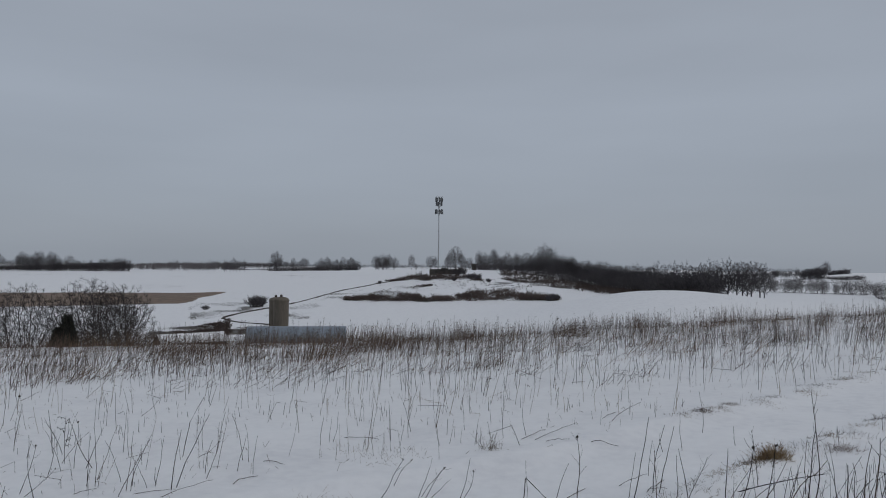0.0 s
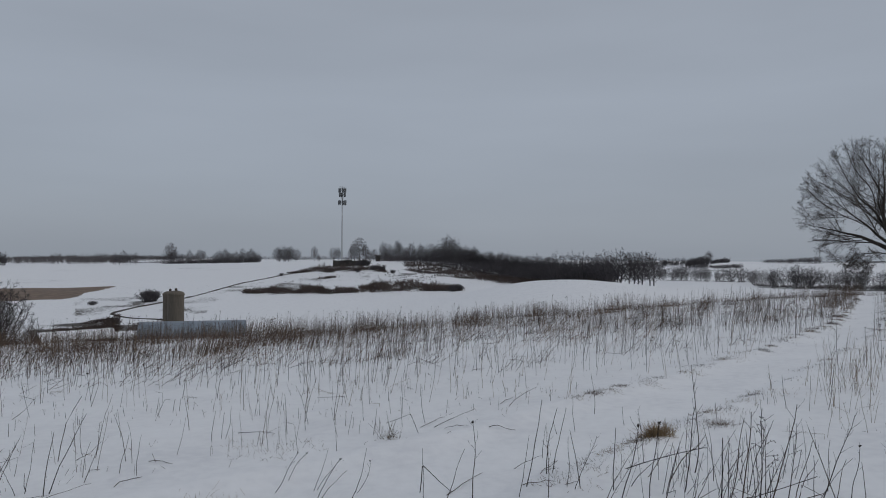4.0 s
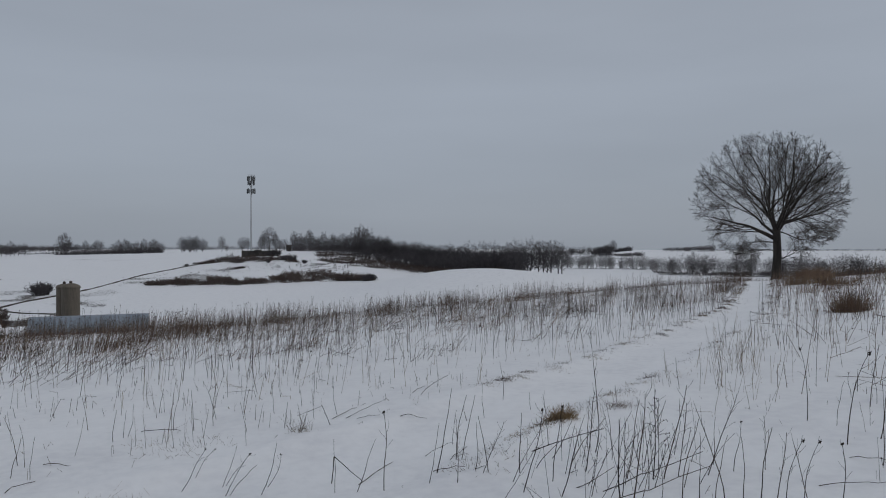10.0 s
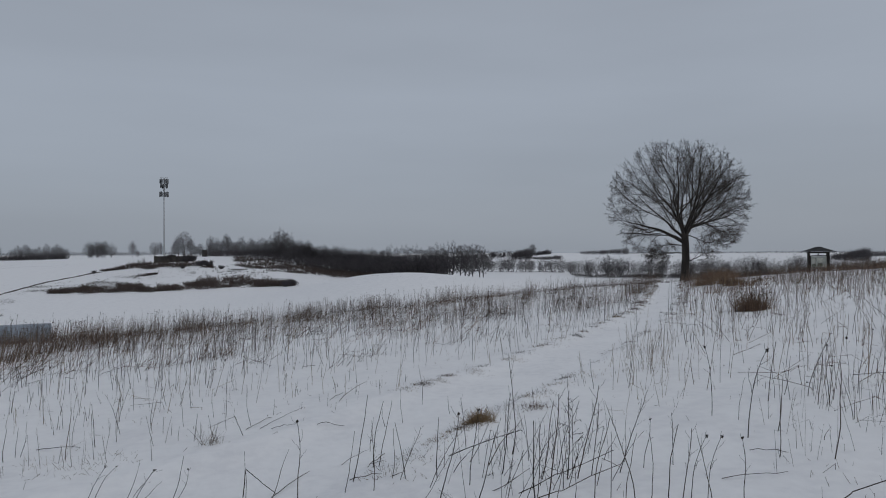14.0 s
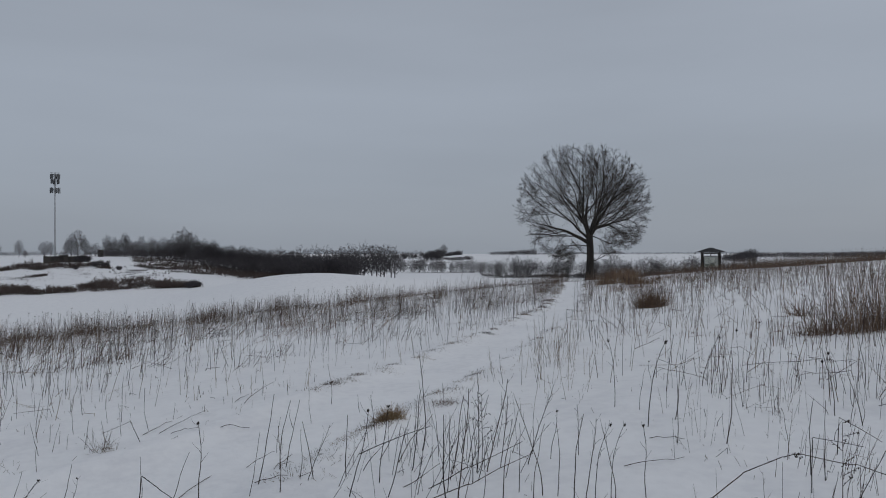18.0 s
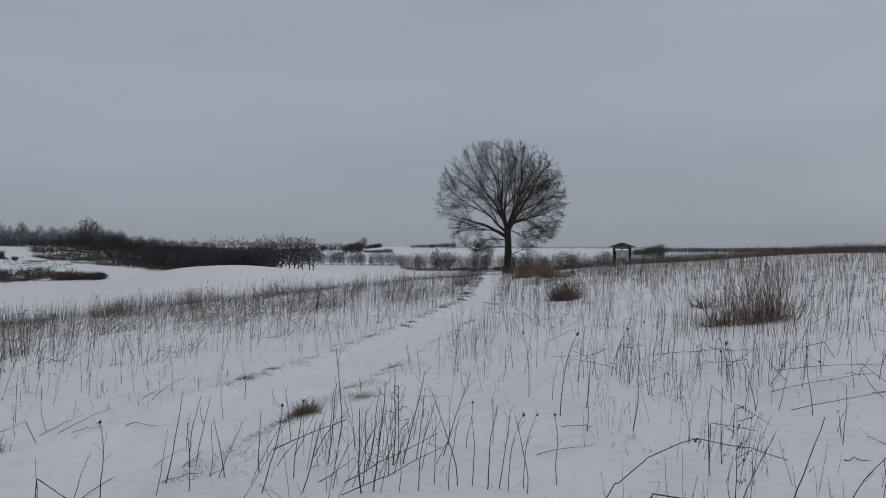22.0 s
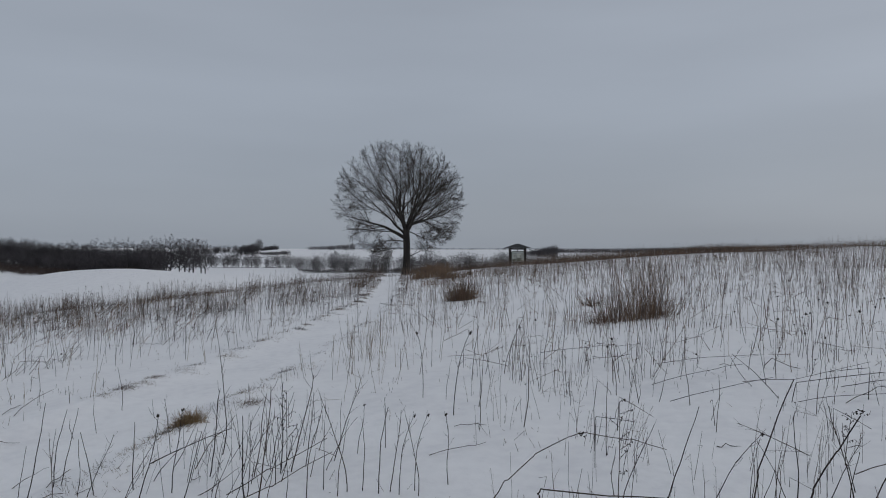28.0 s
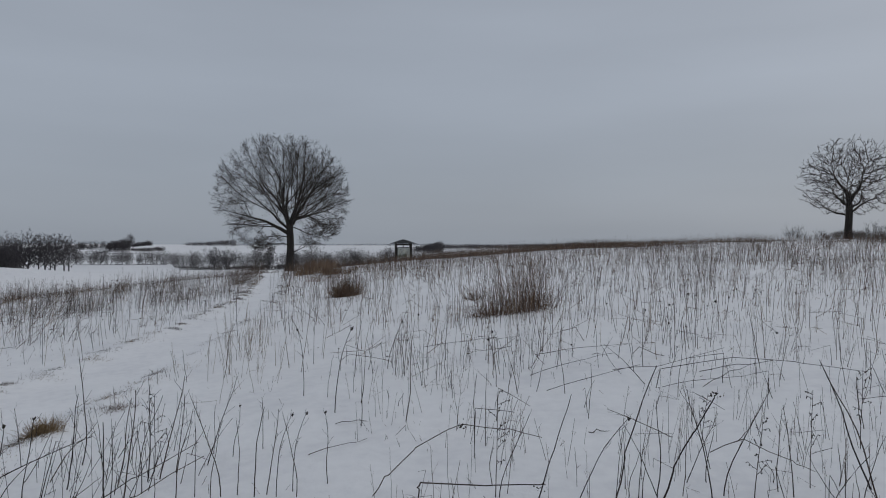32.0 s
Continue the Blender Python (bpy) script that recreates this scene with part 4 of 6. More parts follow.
# the pale hazed twig colour stands in for air haze over the farther woods
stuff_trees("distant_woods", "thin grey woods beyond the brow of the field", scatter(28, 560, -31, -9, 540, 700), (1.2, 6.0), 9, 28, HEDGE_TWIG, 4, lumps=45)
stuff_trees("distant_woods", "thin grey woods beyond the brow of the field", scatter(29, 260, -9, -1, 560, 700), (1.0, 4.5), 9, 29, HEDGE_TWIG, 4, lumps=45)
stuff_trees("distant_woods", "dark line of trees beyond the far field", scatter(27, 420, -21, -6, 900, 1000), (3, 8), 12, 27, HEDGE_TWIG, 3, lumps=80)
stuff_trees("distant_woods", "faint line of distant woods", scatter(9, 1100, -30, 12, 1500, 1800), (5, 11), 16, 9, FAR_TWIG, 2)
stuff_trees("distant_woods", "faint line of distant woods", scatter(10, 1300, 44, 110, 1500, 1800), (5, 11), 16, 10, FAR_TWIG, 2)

# the thicket in the hollow, with a cedar
for a, d, h, k in ((-23.9, 97, 9.9, 0), (-19.4, 98, 10.9, 1), (-17.5, 97, 10.4, 2), (-27.6, 99, 10.0, 1)):
    far_tree(a, d, h, "thicket_tree", "many-stemmed bare tree fanning up from the hollow", "thicket trees", FAN_KINDS, k, slim=1.0)

shrub(-7.6, 246, 3.6, "round dark leafless shrub on the valley slope", wide=1.5)
shrub(-7.2, 248, 3.0, "round dark leafless shrub on the valley slope", wide=1.2)
shrub(-11.4, 240, 1.2, "small dark shrub on the valley slope", wide=1.6)
for a, h in ((-23.0, 2.6), (-21.9, 2.2), (-19.6, 2.8), (-17.3, 3.0), (-16.6, 2.4), (-15.6, 2.0), (-20.1, 1.3), (-18.7, 1.5), (-18.1, 1.3), (-14.9, 1.4)):
    shrub(a, 92, h, "reddish brown undergrowth shrub at the edge of the thicket", meshes=[shrub_mesh(90, 3.0, 4.5, 34, BRUSH, 0.012)], wide=1.3)
for a, h in ((88.4, 1.7), (89.0, 1.2), (90.2, 1.2), (93.6, 1.9), (94.2, 1.6)):
    shrub(a, 92, h, "pale leafless shrub on the crest", meshes=[shrub_mesh(95, 3.0, 3.6, 24, TWIG, 0.007, (7, 5))])
for a, h in ((90.7, 0.6), (91.2, 0.8), (91.5, 0.9), (91.9, 0.9), (92.2, 0.8), (92.5, 0.9), (92.9, 0.9), (93.4, 0.8), (94.0, 0.7)):
    shrub(a, 83.5, h, "dark tangled brush round the foot of the oak", meshes=[shrub_mesh(97, 3.0, 6.0, 40, BRUSH, 0.014, (6, 4))])


def cedar(az, dist, tall, wide):
    """A dense conical evergreen: trunk and a crown of many short drooping sprays."""
    rng = np.random.RandomState(50)
    x, y = polar(az, dist)
    root = tagged(new("cedar_tree"), "small dark conical cedar among bare thicket trees", "tree")
    root.location = (x, y, ground(x, y) - 0.1)
    tz = np.linspace(0, tall * 0.95, 6)
    part("trunk", tube_mesh("trunk", np.stack([tz * 0.01, tz * 0, tz], -1)[None], (0.14 * np.linspace(1, 0.1, 6))[None], 7, BARK), root)
    n = 2600
    h = rng.uniform(0.04, 1, n) ** 0.9
    a = rng.uniform(0, 6.28, n)
    reach = wide / 2 * np.clip((1.02 - h) ** 0.55 * np.clip(h * 7, 0.4, 1), 0.05, 1) * rng.uniform(0.6, 1.06, n) * (1 + 0.14 * np.sin(3 * a + 9 * h))
    tip = np.stack([reach * np.cos(a), reach * np.sin(a), h * tall], -1)
    d = unit(np.stack([np.cos(a), np.sin(a), rng.uniform(0.2, 1.2, n)], -1) + rng.normal(0, 0.35, (n, 3)))
    P = branch_lines(rng, tip - d * 0.35, d, rng.uniform(0.35, 0.7, n), 0.15, 0.06, 4)
    part("crown", tube_mesh("crown", P, np.full((n, 1), 0.06) * np.array([0.5, 1, 0.9, 0.15]), 4, CEDAR), root)


cedar(-21.0, 93, 6.4, 3.5)
cedar(-21.6, 93.6, 5.0, 2.8)


# ---- farm buildings in the hollow ----
def silo(az, dist, radius, wall_top, label, seams):
    """A stave silo: courses of wall, steel hoops, a domed roof with a hatch cap."""
    x, y = polar(az, dist)
    root = tagged(new("silo"), label, "silo", "twin farm silos")
    root.location = (x, y, ground(x, y) - 0.2)
    top = wall_top - root.location.z
    part("wall", lathe("wall", [(radius, 0), (radius, top)], 40, CONCRETE), root)
    for k in range(14):
        z = 0.5 + (top - 0.7) * k / 13
        part("hoop", lathe("hoop", [(radius - 0.01, z), (radius + 0.03, z + 0.01), (radius + 0.03, z + 0.06), (radius - 0.01, z + 0.07)], 40, CONCRETE), root)
    dome = [(radius + 0.12, top - 0.05), (radius + 0.12, top + 0.04)] + [((radius + 0.1) * math.cos(radians(q)), top + 0.04 + radius * 0.5 * math.sin(radians(q))) for q in (12, 28, 45, 62, 78)] + [(0.02, top + 0.04 + radius * 0.5)]
    part("roof", lathe("roof", dome, 40, CONCRETE), root, "tan domed roof")
    cap_z = top + radius * 0.48
    part("cap", lathe("cap", [(0.24, cap_z), (0.24, cap_z + 0.3), (0.3, cap_z + 0.31), (0.12, cap_z + 0.5), (0.01, cap_z + 0.52)], 14, SHEDWOOD), root, "small dark vent cap")
    for side in seams:
        a = radians(side)
        part("ladder_chute", box("ladder_chute", (0.5, 0.35, top - 0.4), CONCRETE, ((radius + 0.12) * math.sin(a), (radius + 0.12) * math.cos(a), 0.1), 0.03, Matrix.Rotation(-a, 4, "Z")), root)


silo(-6.0, 144.3, 1.32, -5.65, "tall tan concrete silo with a domed roof", (190,))
silo(-5.58, 140.6, 1.5, -5.5, "tall tan concrete silo beside its twin", ())


def quonset(az0, az1, dist, high, wide):
    """A long low arched shed of ribbed galvanised sheets with closed ends."""
    (xa, ya), (xb, yb) = polar(az0, dist), polar(az1, dist - 1)
    z = ground((xa + xb) / 2, (ya + yb) / 2)
    root = tagged(new("metal_shed"), "long low arched galvanised metal shed with faint dents", "shed")
    root.location = (xa, ya, z - 0.3)
    turn = math.atan2(yb - ya, xb - xa)
    root.rotation_euler = (0, 0, turn)
    length = math.hypot(xb - xa, yb - ya)
    count, seg = 12, 20
    ang = np.linspace(0, math.pi, seg)
    for k in range(count):
        n = 17
        xs = np.linspace(length * k / count + 0.01, length * (k + 1) / count - 0.01, n)
        rib = 0.025 * (np.arange(n) % 2)
        lap = 0.012 * (k % 2)
        V = np.stack([np.repeat(xs, seg), np.tile(np.cos(ang), n) * (wide / 2 + np.repeat(rib, seg) + lap), np.tile(np.sin(ang) ** 0.8, n) * (high + np.repeat(rib, seg) + lap)], -1)
        idx = np.arange(n * seg).reshape(n, seg)
        F = np.stack([idx[:-1, :-1], idx[1:, :-1], idx[1:, 1:], idx[:-1, 1:]], -1).reshape(-1, 4)
        part("roof_sheet", mesh_from("roof_sheet", V, F, METAL, False), root)
    for ex in (0.03, length - 0.03):
        pts = [(ex, math.cos(a) * (wide / 2 - 0.03), max(0, math.sin(a)) ** 0.8 * (high - 0.03)) for a in ang]
        bm = bmesh.new()
        bm.faces.new([bm.verts.new(q) for q in pts])
        extr = bmesh.ops.extrude_face_region(bm, geom=bm.faces[:])
        bmesh.ops.translate(bm, vec=(0.04 if ex < 1 else -0.04, 0, 0), verts=[g for g in extr["geom"] if isinstance(g, bmesh.types.BMVert)])
        part("end_wall", bm_mesh("end_wall", bm, METAL), root)


quonset(-8.15, -0.3, 131, 5.6, 10.0)


def small_shed(az, dist, ridge_z, length, turn):
    """A long low shed: board walls, gable ends and a roof under snow."""
    x, y = polar(az, dist)
    z0 = ground(x, y) - 0.1
    eave, ridge = ridge_z - z0 - 1.5, ridge_z - z0
    root = tagged(new("farm_shed"), "long low brown farm shed under a snow-covered roof", "shed")
    root.location = (x, y, z0)
    root.rotation_euler = (0, 0, radians(turn))
    half, deep = length / 2, 2.6
    for sgn in (-1, 1):
        part("side_wall", box("side_wall", (length - 0.3, 0.14, eave), SHEDWOOD, (0, sgn * (deep - 0.2), 0), 0.02), root)
        bm = bmesh.new()
        vs = [bm.verts.new((sgn * (half - 0.15), v, w)) for v, w in ((-deep + 0.28, 0), (deep - 0.28, 0), (deep - 0.28, eave), (0, ridge - 0.12), (-deep + 0.28, eave))]
        bm.faces.new(vs)
        ext = bmesh.ops.extrude_face_region(bm, geom=bm.faces[:])
        bmesh.ops.translate(bm, vec=(-sgn * 0.14, 0, 0), verts=[g for g in ext["geom"] if isinstance(g, bmesh.types.BMVert)])
        part("gable_wall", bm_mesh("gable_wall", bm, SHEDWOOD), root)
        bm = bmesh.new()
        vs = [bm.verts.new(v) for v in ((-half - 0.2, sgn * (deep + 0.25), eave - 0.14), (half + 0.2, sgn * (deep + 0.25), eave - 0.14), (half + 0.2, 0, ridge - 0.02), (-half - 0.2, 0, ridge - 0.02))]
        bm.faces.new(vs)
        ext = bmesh.ops.extrude_face_region(bm, geom=bm.faces[:])
        bmesh.ops.translate(bm, vec=(0, 0, 0.1), verts=[g for g in ext["geom"] if isinstance(g, bmesh.types.BMVert)])
        slope = part("roof_slope", bm_mesh("roof_slope", bm, SHINGLE), root)
        bm = bmesh.new()
        vs = [bm.verts.new(v) for v in ((-half - 0.15, sgn * (deep + 0.1), eave + 0.05), (half + 0.15, sgn * (deep + 0.1), eave + 0.05), (half + 0.15, sgn * 0.03, ridge + 0.1), (-half - 0.15, sgn * 0.03, ridge + 0.1))]
        bm.faces.new(vs)
        ext = bmesh.ops.extrude_face_region(bm, geom=bm.faces[:])
        bmesh.ops.translate(bm, vec=(0, 0, 0.12), verts=[g for g in ext["geom"] if isinstance(g, bmesh.types.BMVert)])
        part("snow_cover", bm_mesh("snow_cover", bm, SNOW), slope, "packed snow on the roof")
    part("door", box("door", (1.2, 0.05, 1.9), DARKWOOD, (-half + 1.6, -deep + 0.1, 0.05)), root)


small_shed(-12.4, 141, -11.9, 12.6, 32)


# ---- the mast on the hill ----
def mast(az, dist, tall):
    """A steel monopole with two crowded antenna platforms."""
    x, y = polar(az, dist)
    root = tagged(new("cell_tower"), "tall grey monopole mast with two crowded antenna platforms", "tower")
    root.location = (x, y, ground(x, y) - 0.3)
    part("pole", lathe("pole", [(0.48, 0), (0.44, 2), (0.36, tall * 0.5), (0.27, tall - 0.6), (0.02, tall - 0.5)], 12, STEEL), root, "tapered steel pole")
    for level, (z, reach, count, panel) in enumerate(((tall - 1.2, 2.0, 14, 2.3), (tall - 4.4, 1.7, 10, 2.4), (tall - 9.0, 2.1, 14, 2.6))):
        platform = part("platform", lathe("platform", [(0.3, z - 0.1), (reach * 0.8, z - 0.1), (reach * 0.8, z + 0.05), (0.3, z + 0.05)], 12, STEEL), root)
        for ring_z in ((z + 0.9, z - 0.9) if level == 0 else (z + 0.6, z - 0.6)):
            part("rail", lathe("rail", [(reach - 0.06, ring_z - 0.06), (reach + 0.06, ring_z - 0.06), (reach + 0.06, ring_z + 0.06), (reach - 0.06, ring_z + 0.06), (reach - 0.06, ring_z - 0.06)], 18, STEEL), platform)
        for i in range(3):
            a = radians(120 * i + 20)
            part("arm", box("arm", (reach, 0.16, 0.16), STEEL, (math.cos(a) * reach / 2, math.sin(a) * reach / 2, z), 0.02, Matrix.Rotation(a, 4, "Z")), platform)
        for i in range(count):
            a = 2 * math.pi * (i + 0.3 * (i % 3)) / count
            low = z - panel / 2 - (0.9 if level == 0 else 0.2) - 0.25 * (i % 2)
            part("antenna_panel", box("antenna_panel", (0.3, 0.55, panel), ANTENNA, (math.cos(a) * (reach + 0.15), math.sin(a) * (reach + 0.15), low), 0.04, Matrix.Rotation(a, 4, "Z")), platform)
    for z in (tall - 6.6, tall - 7.2):
        part("bracket", lathe("bracket", [(0.3, z), (0.62, z + 0.05), (0.62, z + 0.4), (0.3, z + 0.45)], 10, STEEL), root)


mast(7.27, 400, 43.5)


def compound_fence(az0, az1, dist, high):
    """A long board fence of panels round the mast's yard."""
    root = tagged(new("board_fence"), "dark weathered board fence round the mast yard", "fence", kind="")
    (xa, ya), (xb, yb) = polar(az0, dist), polar(az1, dist)
    zs = min(ground(xa, ya), ground(xb, yb))
    root.location = (xa, ya, zs)
    root.rotation_euler = (0, 0, math.atan2(yb - ya, xb - xa))
    length, count = math.hypot(xb - xa, yb - ya), 12
    for k in range(count):
        w = length / count
        part("fence_panel", box("fence_panel", (w - 0.14, 0.08, high + 0.12 * (k % 3 == 0)), FENCE, (w * (k + 0.5), 0, 0.05), 0.02), root)
        part("post", box("post", (0.14, 0.14, high + 0.3), FENCE, (w * k, 0, 0), 0.02), root)
    return root


compound_fence(6.55, 9.2, 351, 2.9)


def yard_hut(az, dist, size, label):
    x, y = polar(az, dist)
    root = tagged(new("equipment_hut"), label, "hut")
    root.location = (x, y, ground(x, y) - 0.1)
    part("wall", box("wall", size, FENCE, bevel=0.03), root)
    part("roof", box("roof", (size[0] + 0.4, size[1] + 0.4, 0.15), SHINGLE, (0, 0, size[2] + 0.003), 0.03), root)
    part("door", box("door", (0.9, 0.05, 2.0), DARKWOOD, (0.3, -size[1] / 2 - 0.03, 0.05)), root)


yard_hut(7.8, 355, (3.6, 2.6, 2.8), "small dark equipment hut beside the mast")
yard_hut(10.25, 388, (2.4, 2.0, 3.6), "small dark upright hut on the hilltop")
# dark verge of the lane that climbs from the farm to the mast
LANE = ((-10.1, 212), (-9.95, 216), (-9.0, 224), (-6.57, 241), (-4.9, 255), (-2.76, 275), (-0.4, 303), (2.1, 321), (4.2, 333), (6.0, 347), (8.0, 352))
lane_rng = np.random.RandomState(12)
lane_az, lane_r = np.array(LANE).T
lane_t = lane_rng.uniform(0, len(LANE) - 1, 900)
la, lr = np.interp(lane_t, range(len(LANE)), lane_az), np.interp(lane_t, range(len(LANE)), lane_r) + lane_rng.normal(0, 0.5, 900)
lx, ly = FOOT_X + lr * np.sin(np.radians(la)), FOOT_Y + lr * np.cos(np.radians(la))
stuff_trees("lane_verge_brush", "dark grassy verge along the lane up to the mast", np.stack([lx, ly, height(lx, ly)], -1), (0.2, 0.4), 0.7, 13, BRUSH, 4)


def lane_bank(line):
    """The low dark bank beside a lane, draped on the slope."""
    azs, dists = np.array(line).T
    t = np.linspace(0, len(line) - 1, 240)
    a, r = np.interp(t, range(len(line)), azs), np.interp(t, range(len(line)), dists)
    x, y = FOOT_X + r * np.sin(np.radians(a)), FOOT_Y + r * np.cos(np.radians(a))
    dx, dy = np.gradient(x), np.gradient(y)
    n = np.hypot(dx, dy)
    rows = []
    for off, up in ((-0.5, -0.2), (-0.25, 0.2), (0.2, 0.25), (0.5, -0.2)):
        px, py = x - dy / n * off, y + dx / n * off
        rows.append(np.stack([px, py, height(x, y) + up + (vnoise(px, py, 3, 17) - 0.5) * 0.25], -1))
    V = np.stack(rows, 1)
    idx = np.arange(240 * 4).reshape(240, 4)
    F = np.stack([idx[:-1, :-1], idx[1:, :-1], idx[1:, 1:], idx[:-1, 1:]], -1).reshape(-1, 4)
    tagged(new("lane_bank", mesh_from("lane_bank", V.reshape(-1, 3), F, DIRT)), "low dark earthen bank along the farm lane", "bank", kind="structure")


lane_bank(LANE)
lane_bank(((-10.1, 212), (-9.5, 206), (-8.53, 200), (-6.55, 195), (-5.6, 194)))


# ---- the notice kiosk ----
def kiosk(az, dist):
    x, y = polar(az, dist)
    root = tagged(new("notice_kiosk"), "dark wooden trail kiosk with hipped roof and pale notice board", "kiosk")
    root.location = (x, y, ground(x, y) - 0.03)
    root.rotation_euler = (0, 0, radians(-az + 6))
    eave = 1.66 - root.location.z
    for px in (-0.78, 0.78):
        for py in (-0.45, 0.45):
            part("post", box("post", (0.17, 0.17, eave), DARKWOOD, (px, py, 0), 0.012), root)
    for py in (-0.45, 0.45):
        part("beam", box("beam", (1.39, 0.1, 0.14), DARKWOOD, (0, py, eave - 0.16)), root)
    for px in (-0.78, 0.78):
        part("beam", box("beam", (0.1, 0.73, 0.14), DARKWOOD, (px, 0, eave - 0.16)), root)
    # hipped roof: four slopes of stepped shingle courses
    W, D, H, ridge = 1.3, 0.96, 0.44, 0.1
    for quad in (((-W, -D), (W, -D), (ridge, 0), (-ridge, 0)), ((W, D), (-W, D), (-ridge, 0), (ridge, 0)), ((W, -D), (W, D), (ridge, 0), (ridge, 0)), ((-W, D), (-W, -D), (-ridge, 0), (-ridge, 0))):
        slope = None
        for c in range(5):
            f0, f1 = c / 5, (c + 1.15) / 5 if c < 4 else 1
            a, b = [tuple(quad[i][k] + (quad[j][k] - quad[i][k]) * f for k in (0, 1)) for f in (f0, f1) for i, j in ((0, 3), (1, 2))][:2], [tuple(quad[i][k] + (quad[j][k] - quad[i][k]) * f1 for k in (0, 1)) for i, j in ((1, 2), (0, 3))]
            bm = bmesh.new()
            pts = [(*a[0], eave + f0 * H + 0.035), (*a[1], eave + f0 * H + 0.035), (*b[0], eave + f1 * H + 0.012), (*b[1], eave + f1 * H + 0.012)]
            lows = [(q[0], q[1], q[2] - 0.03) for q in pts]
            top = [bm.verts.new(q) for q in pts]
            low = [bm.verts.new(q) for q in lows]
            bm.faces.new(top)
            bm.faces.new(low[::-1])
            for i in range(4):
                bm.faces.new((top[i], low[i], low[(i + 1) % 4], top[(i + 1) % 4]))
            bmesh.ops.remove_doubles(bm, verts=bm.verts, dist=0.001)
            me = bm_mesh("shingle_course", bm, SHINGLE)
            if slope is None:
                slope = part("roof_slope", me, root, "dark shingled roof slope")
            else:
                part("shingle_course", me, slope)
    board = part("notice_board", box("notice_board", (1.30, 0.06, 1.02), BOARD, (0, -0.40, eave - 1.46), 0.01), root, "pale glazed notice board")
    for at, size in (((-0.665, -0.43, eave - 1.5), (0.07, 0.1, 1.1)), ((0.665, -0.43, eave - 1.5), (0.07, 0.1, 1.1)), ((0, -0.43, eave - 1.52), (1.26, 0.1, 0.06)), ((0, -0.43, eave - 0.42), (1.26, 0.1, 0.08))):
        part("frame_rail", box("frame_rail", size, DARKWOOD, at, 0.008), board)
    part("mullion", box("mullion", (0.1, 0.1, 0.16), DARKWOOD, (-0.05, -0.43, eave - 0.335), 0.008), root)
    for at, size, mat, name in (((-0.42, -0.436, eave - 1.1), (0.3, 0.01, 0.42), PAPER, "notice"), ((0.12, -0.436, eave - 0.98), (0.5, 0.01, 0.42), PAPER, "notice"), ((-0.4, -0.436, eave - 1.38), (0.34, 0.01, 0.24), PRINT, "map_sheet"),
                                ((0.1, -0.436, eave - 1.36), (0.36, 0.01, 0.3), PRINT, "map_sheet"), ((0.45, -0.436, eave - 1.38), (0.18, 0.01, 0.26), PAPER, "notice")):
        sheet = part(name, box(name, size, mat, at, 0), board)
    part("back_board", box("back_board", (1.30, 0.04, 1.02), DARKWOOD, (0, -0.33, eave - 1.46), 0.008), root)


kiosk(58.2, 72)


# ---- prairie stalks ----
def stalks(name, label, seed, X, Y, H, lean, kink, mat, radius=0.0035, K=5, sides=3, twig=0.3, heads=0.12, category="dry stalks", wind=(0.02, -0.01), bushy=4):
    """A stand of dry stalks: most upright, some leaning or snapped over, some with side twigs and dark seed heads."""
    rng = np.random.RandomState(seed)
    n = len(X)
    base = np.stack([X, Y, height(X, Y) - 0.04], -1)
    sway = np.stack([vnoise(X, Y, 1.4, seed + 60) - 0.5, vnoise(X, Y, 1.4, seed + 61) - 0.5], -1)
    tilt = rng.normal(0, lean, (n, 2)) + np.array(wind) + sway * 0.3
    D = unit(np.concatenate([tilt, np.ones((n, 1))], 1))
    snap = rng.rand(n) < kink
    at = rng.randint(1, K - 1, n)
    a = rng.uniform(0, 6.28, n)
    flat = unit(np.stack([np.cos(a), np.sin(a), rng.uniform(-0.55, 0.12, n)], -1))
    P, d = [base], D
    for k in range(1, K):
        d = np.where((snap & (k > at))[:, None], flat, D) + rng.normal(0, 0.035, (n, 3))
        step = P[-1] + unit(d) * (H / (K - 1))[:, None]
        step[:, 2] = np.maximum(step[:, 2], base[:, 2] + 0.03)
        P.append(step)
    P = np.stack(P, 1)
    R = (radius * rng.uniform(0.7, 1.3, n))[:, None] * np.linspace(1, 0.5, K)
    lines, rr = [P], [R]
    root = tagged(new(name), label, category, kind="stuff")
    part("stems", tube_mesh("stems", P, R, sides, mat), root)
    pick = np.where(rng.rand(n) < twig)[0]
    if len(pick):
        S, D2, L2, r2, own = sprout(rng, P[pick], R[pick], bushy, 0.5, 1.0, (20, 52), 0.18, H[pick], 3)
        P2 = branch_lines(rng, S, D2, L2, 0.15, 0.08, 3)
        part("side_twigs", tube_mesh("side_twigs", P2, np.repeat(r2 * 0.6, 3).reshape(-1, 3) * np.array([1, 0.8, 0.5]), 3, mat), root)
    pick = np.where(rng.rand(n) < heads)[0]
    if len(pick):
        part("seed_heads", blob_mesh("seed_heads", P[pick, -1], rng.uniform(0.008, 0.02, len(pick)), HEAD, seed), root)
    return root


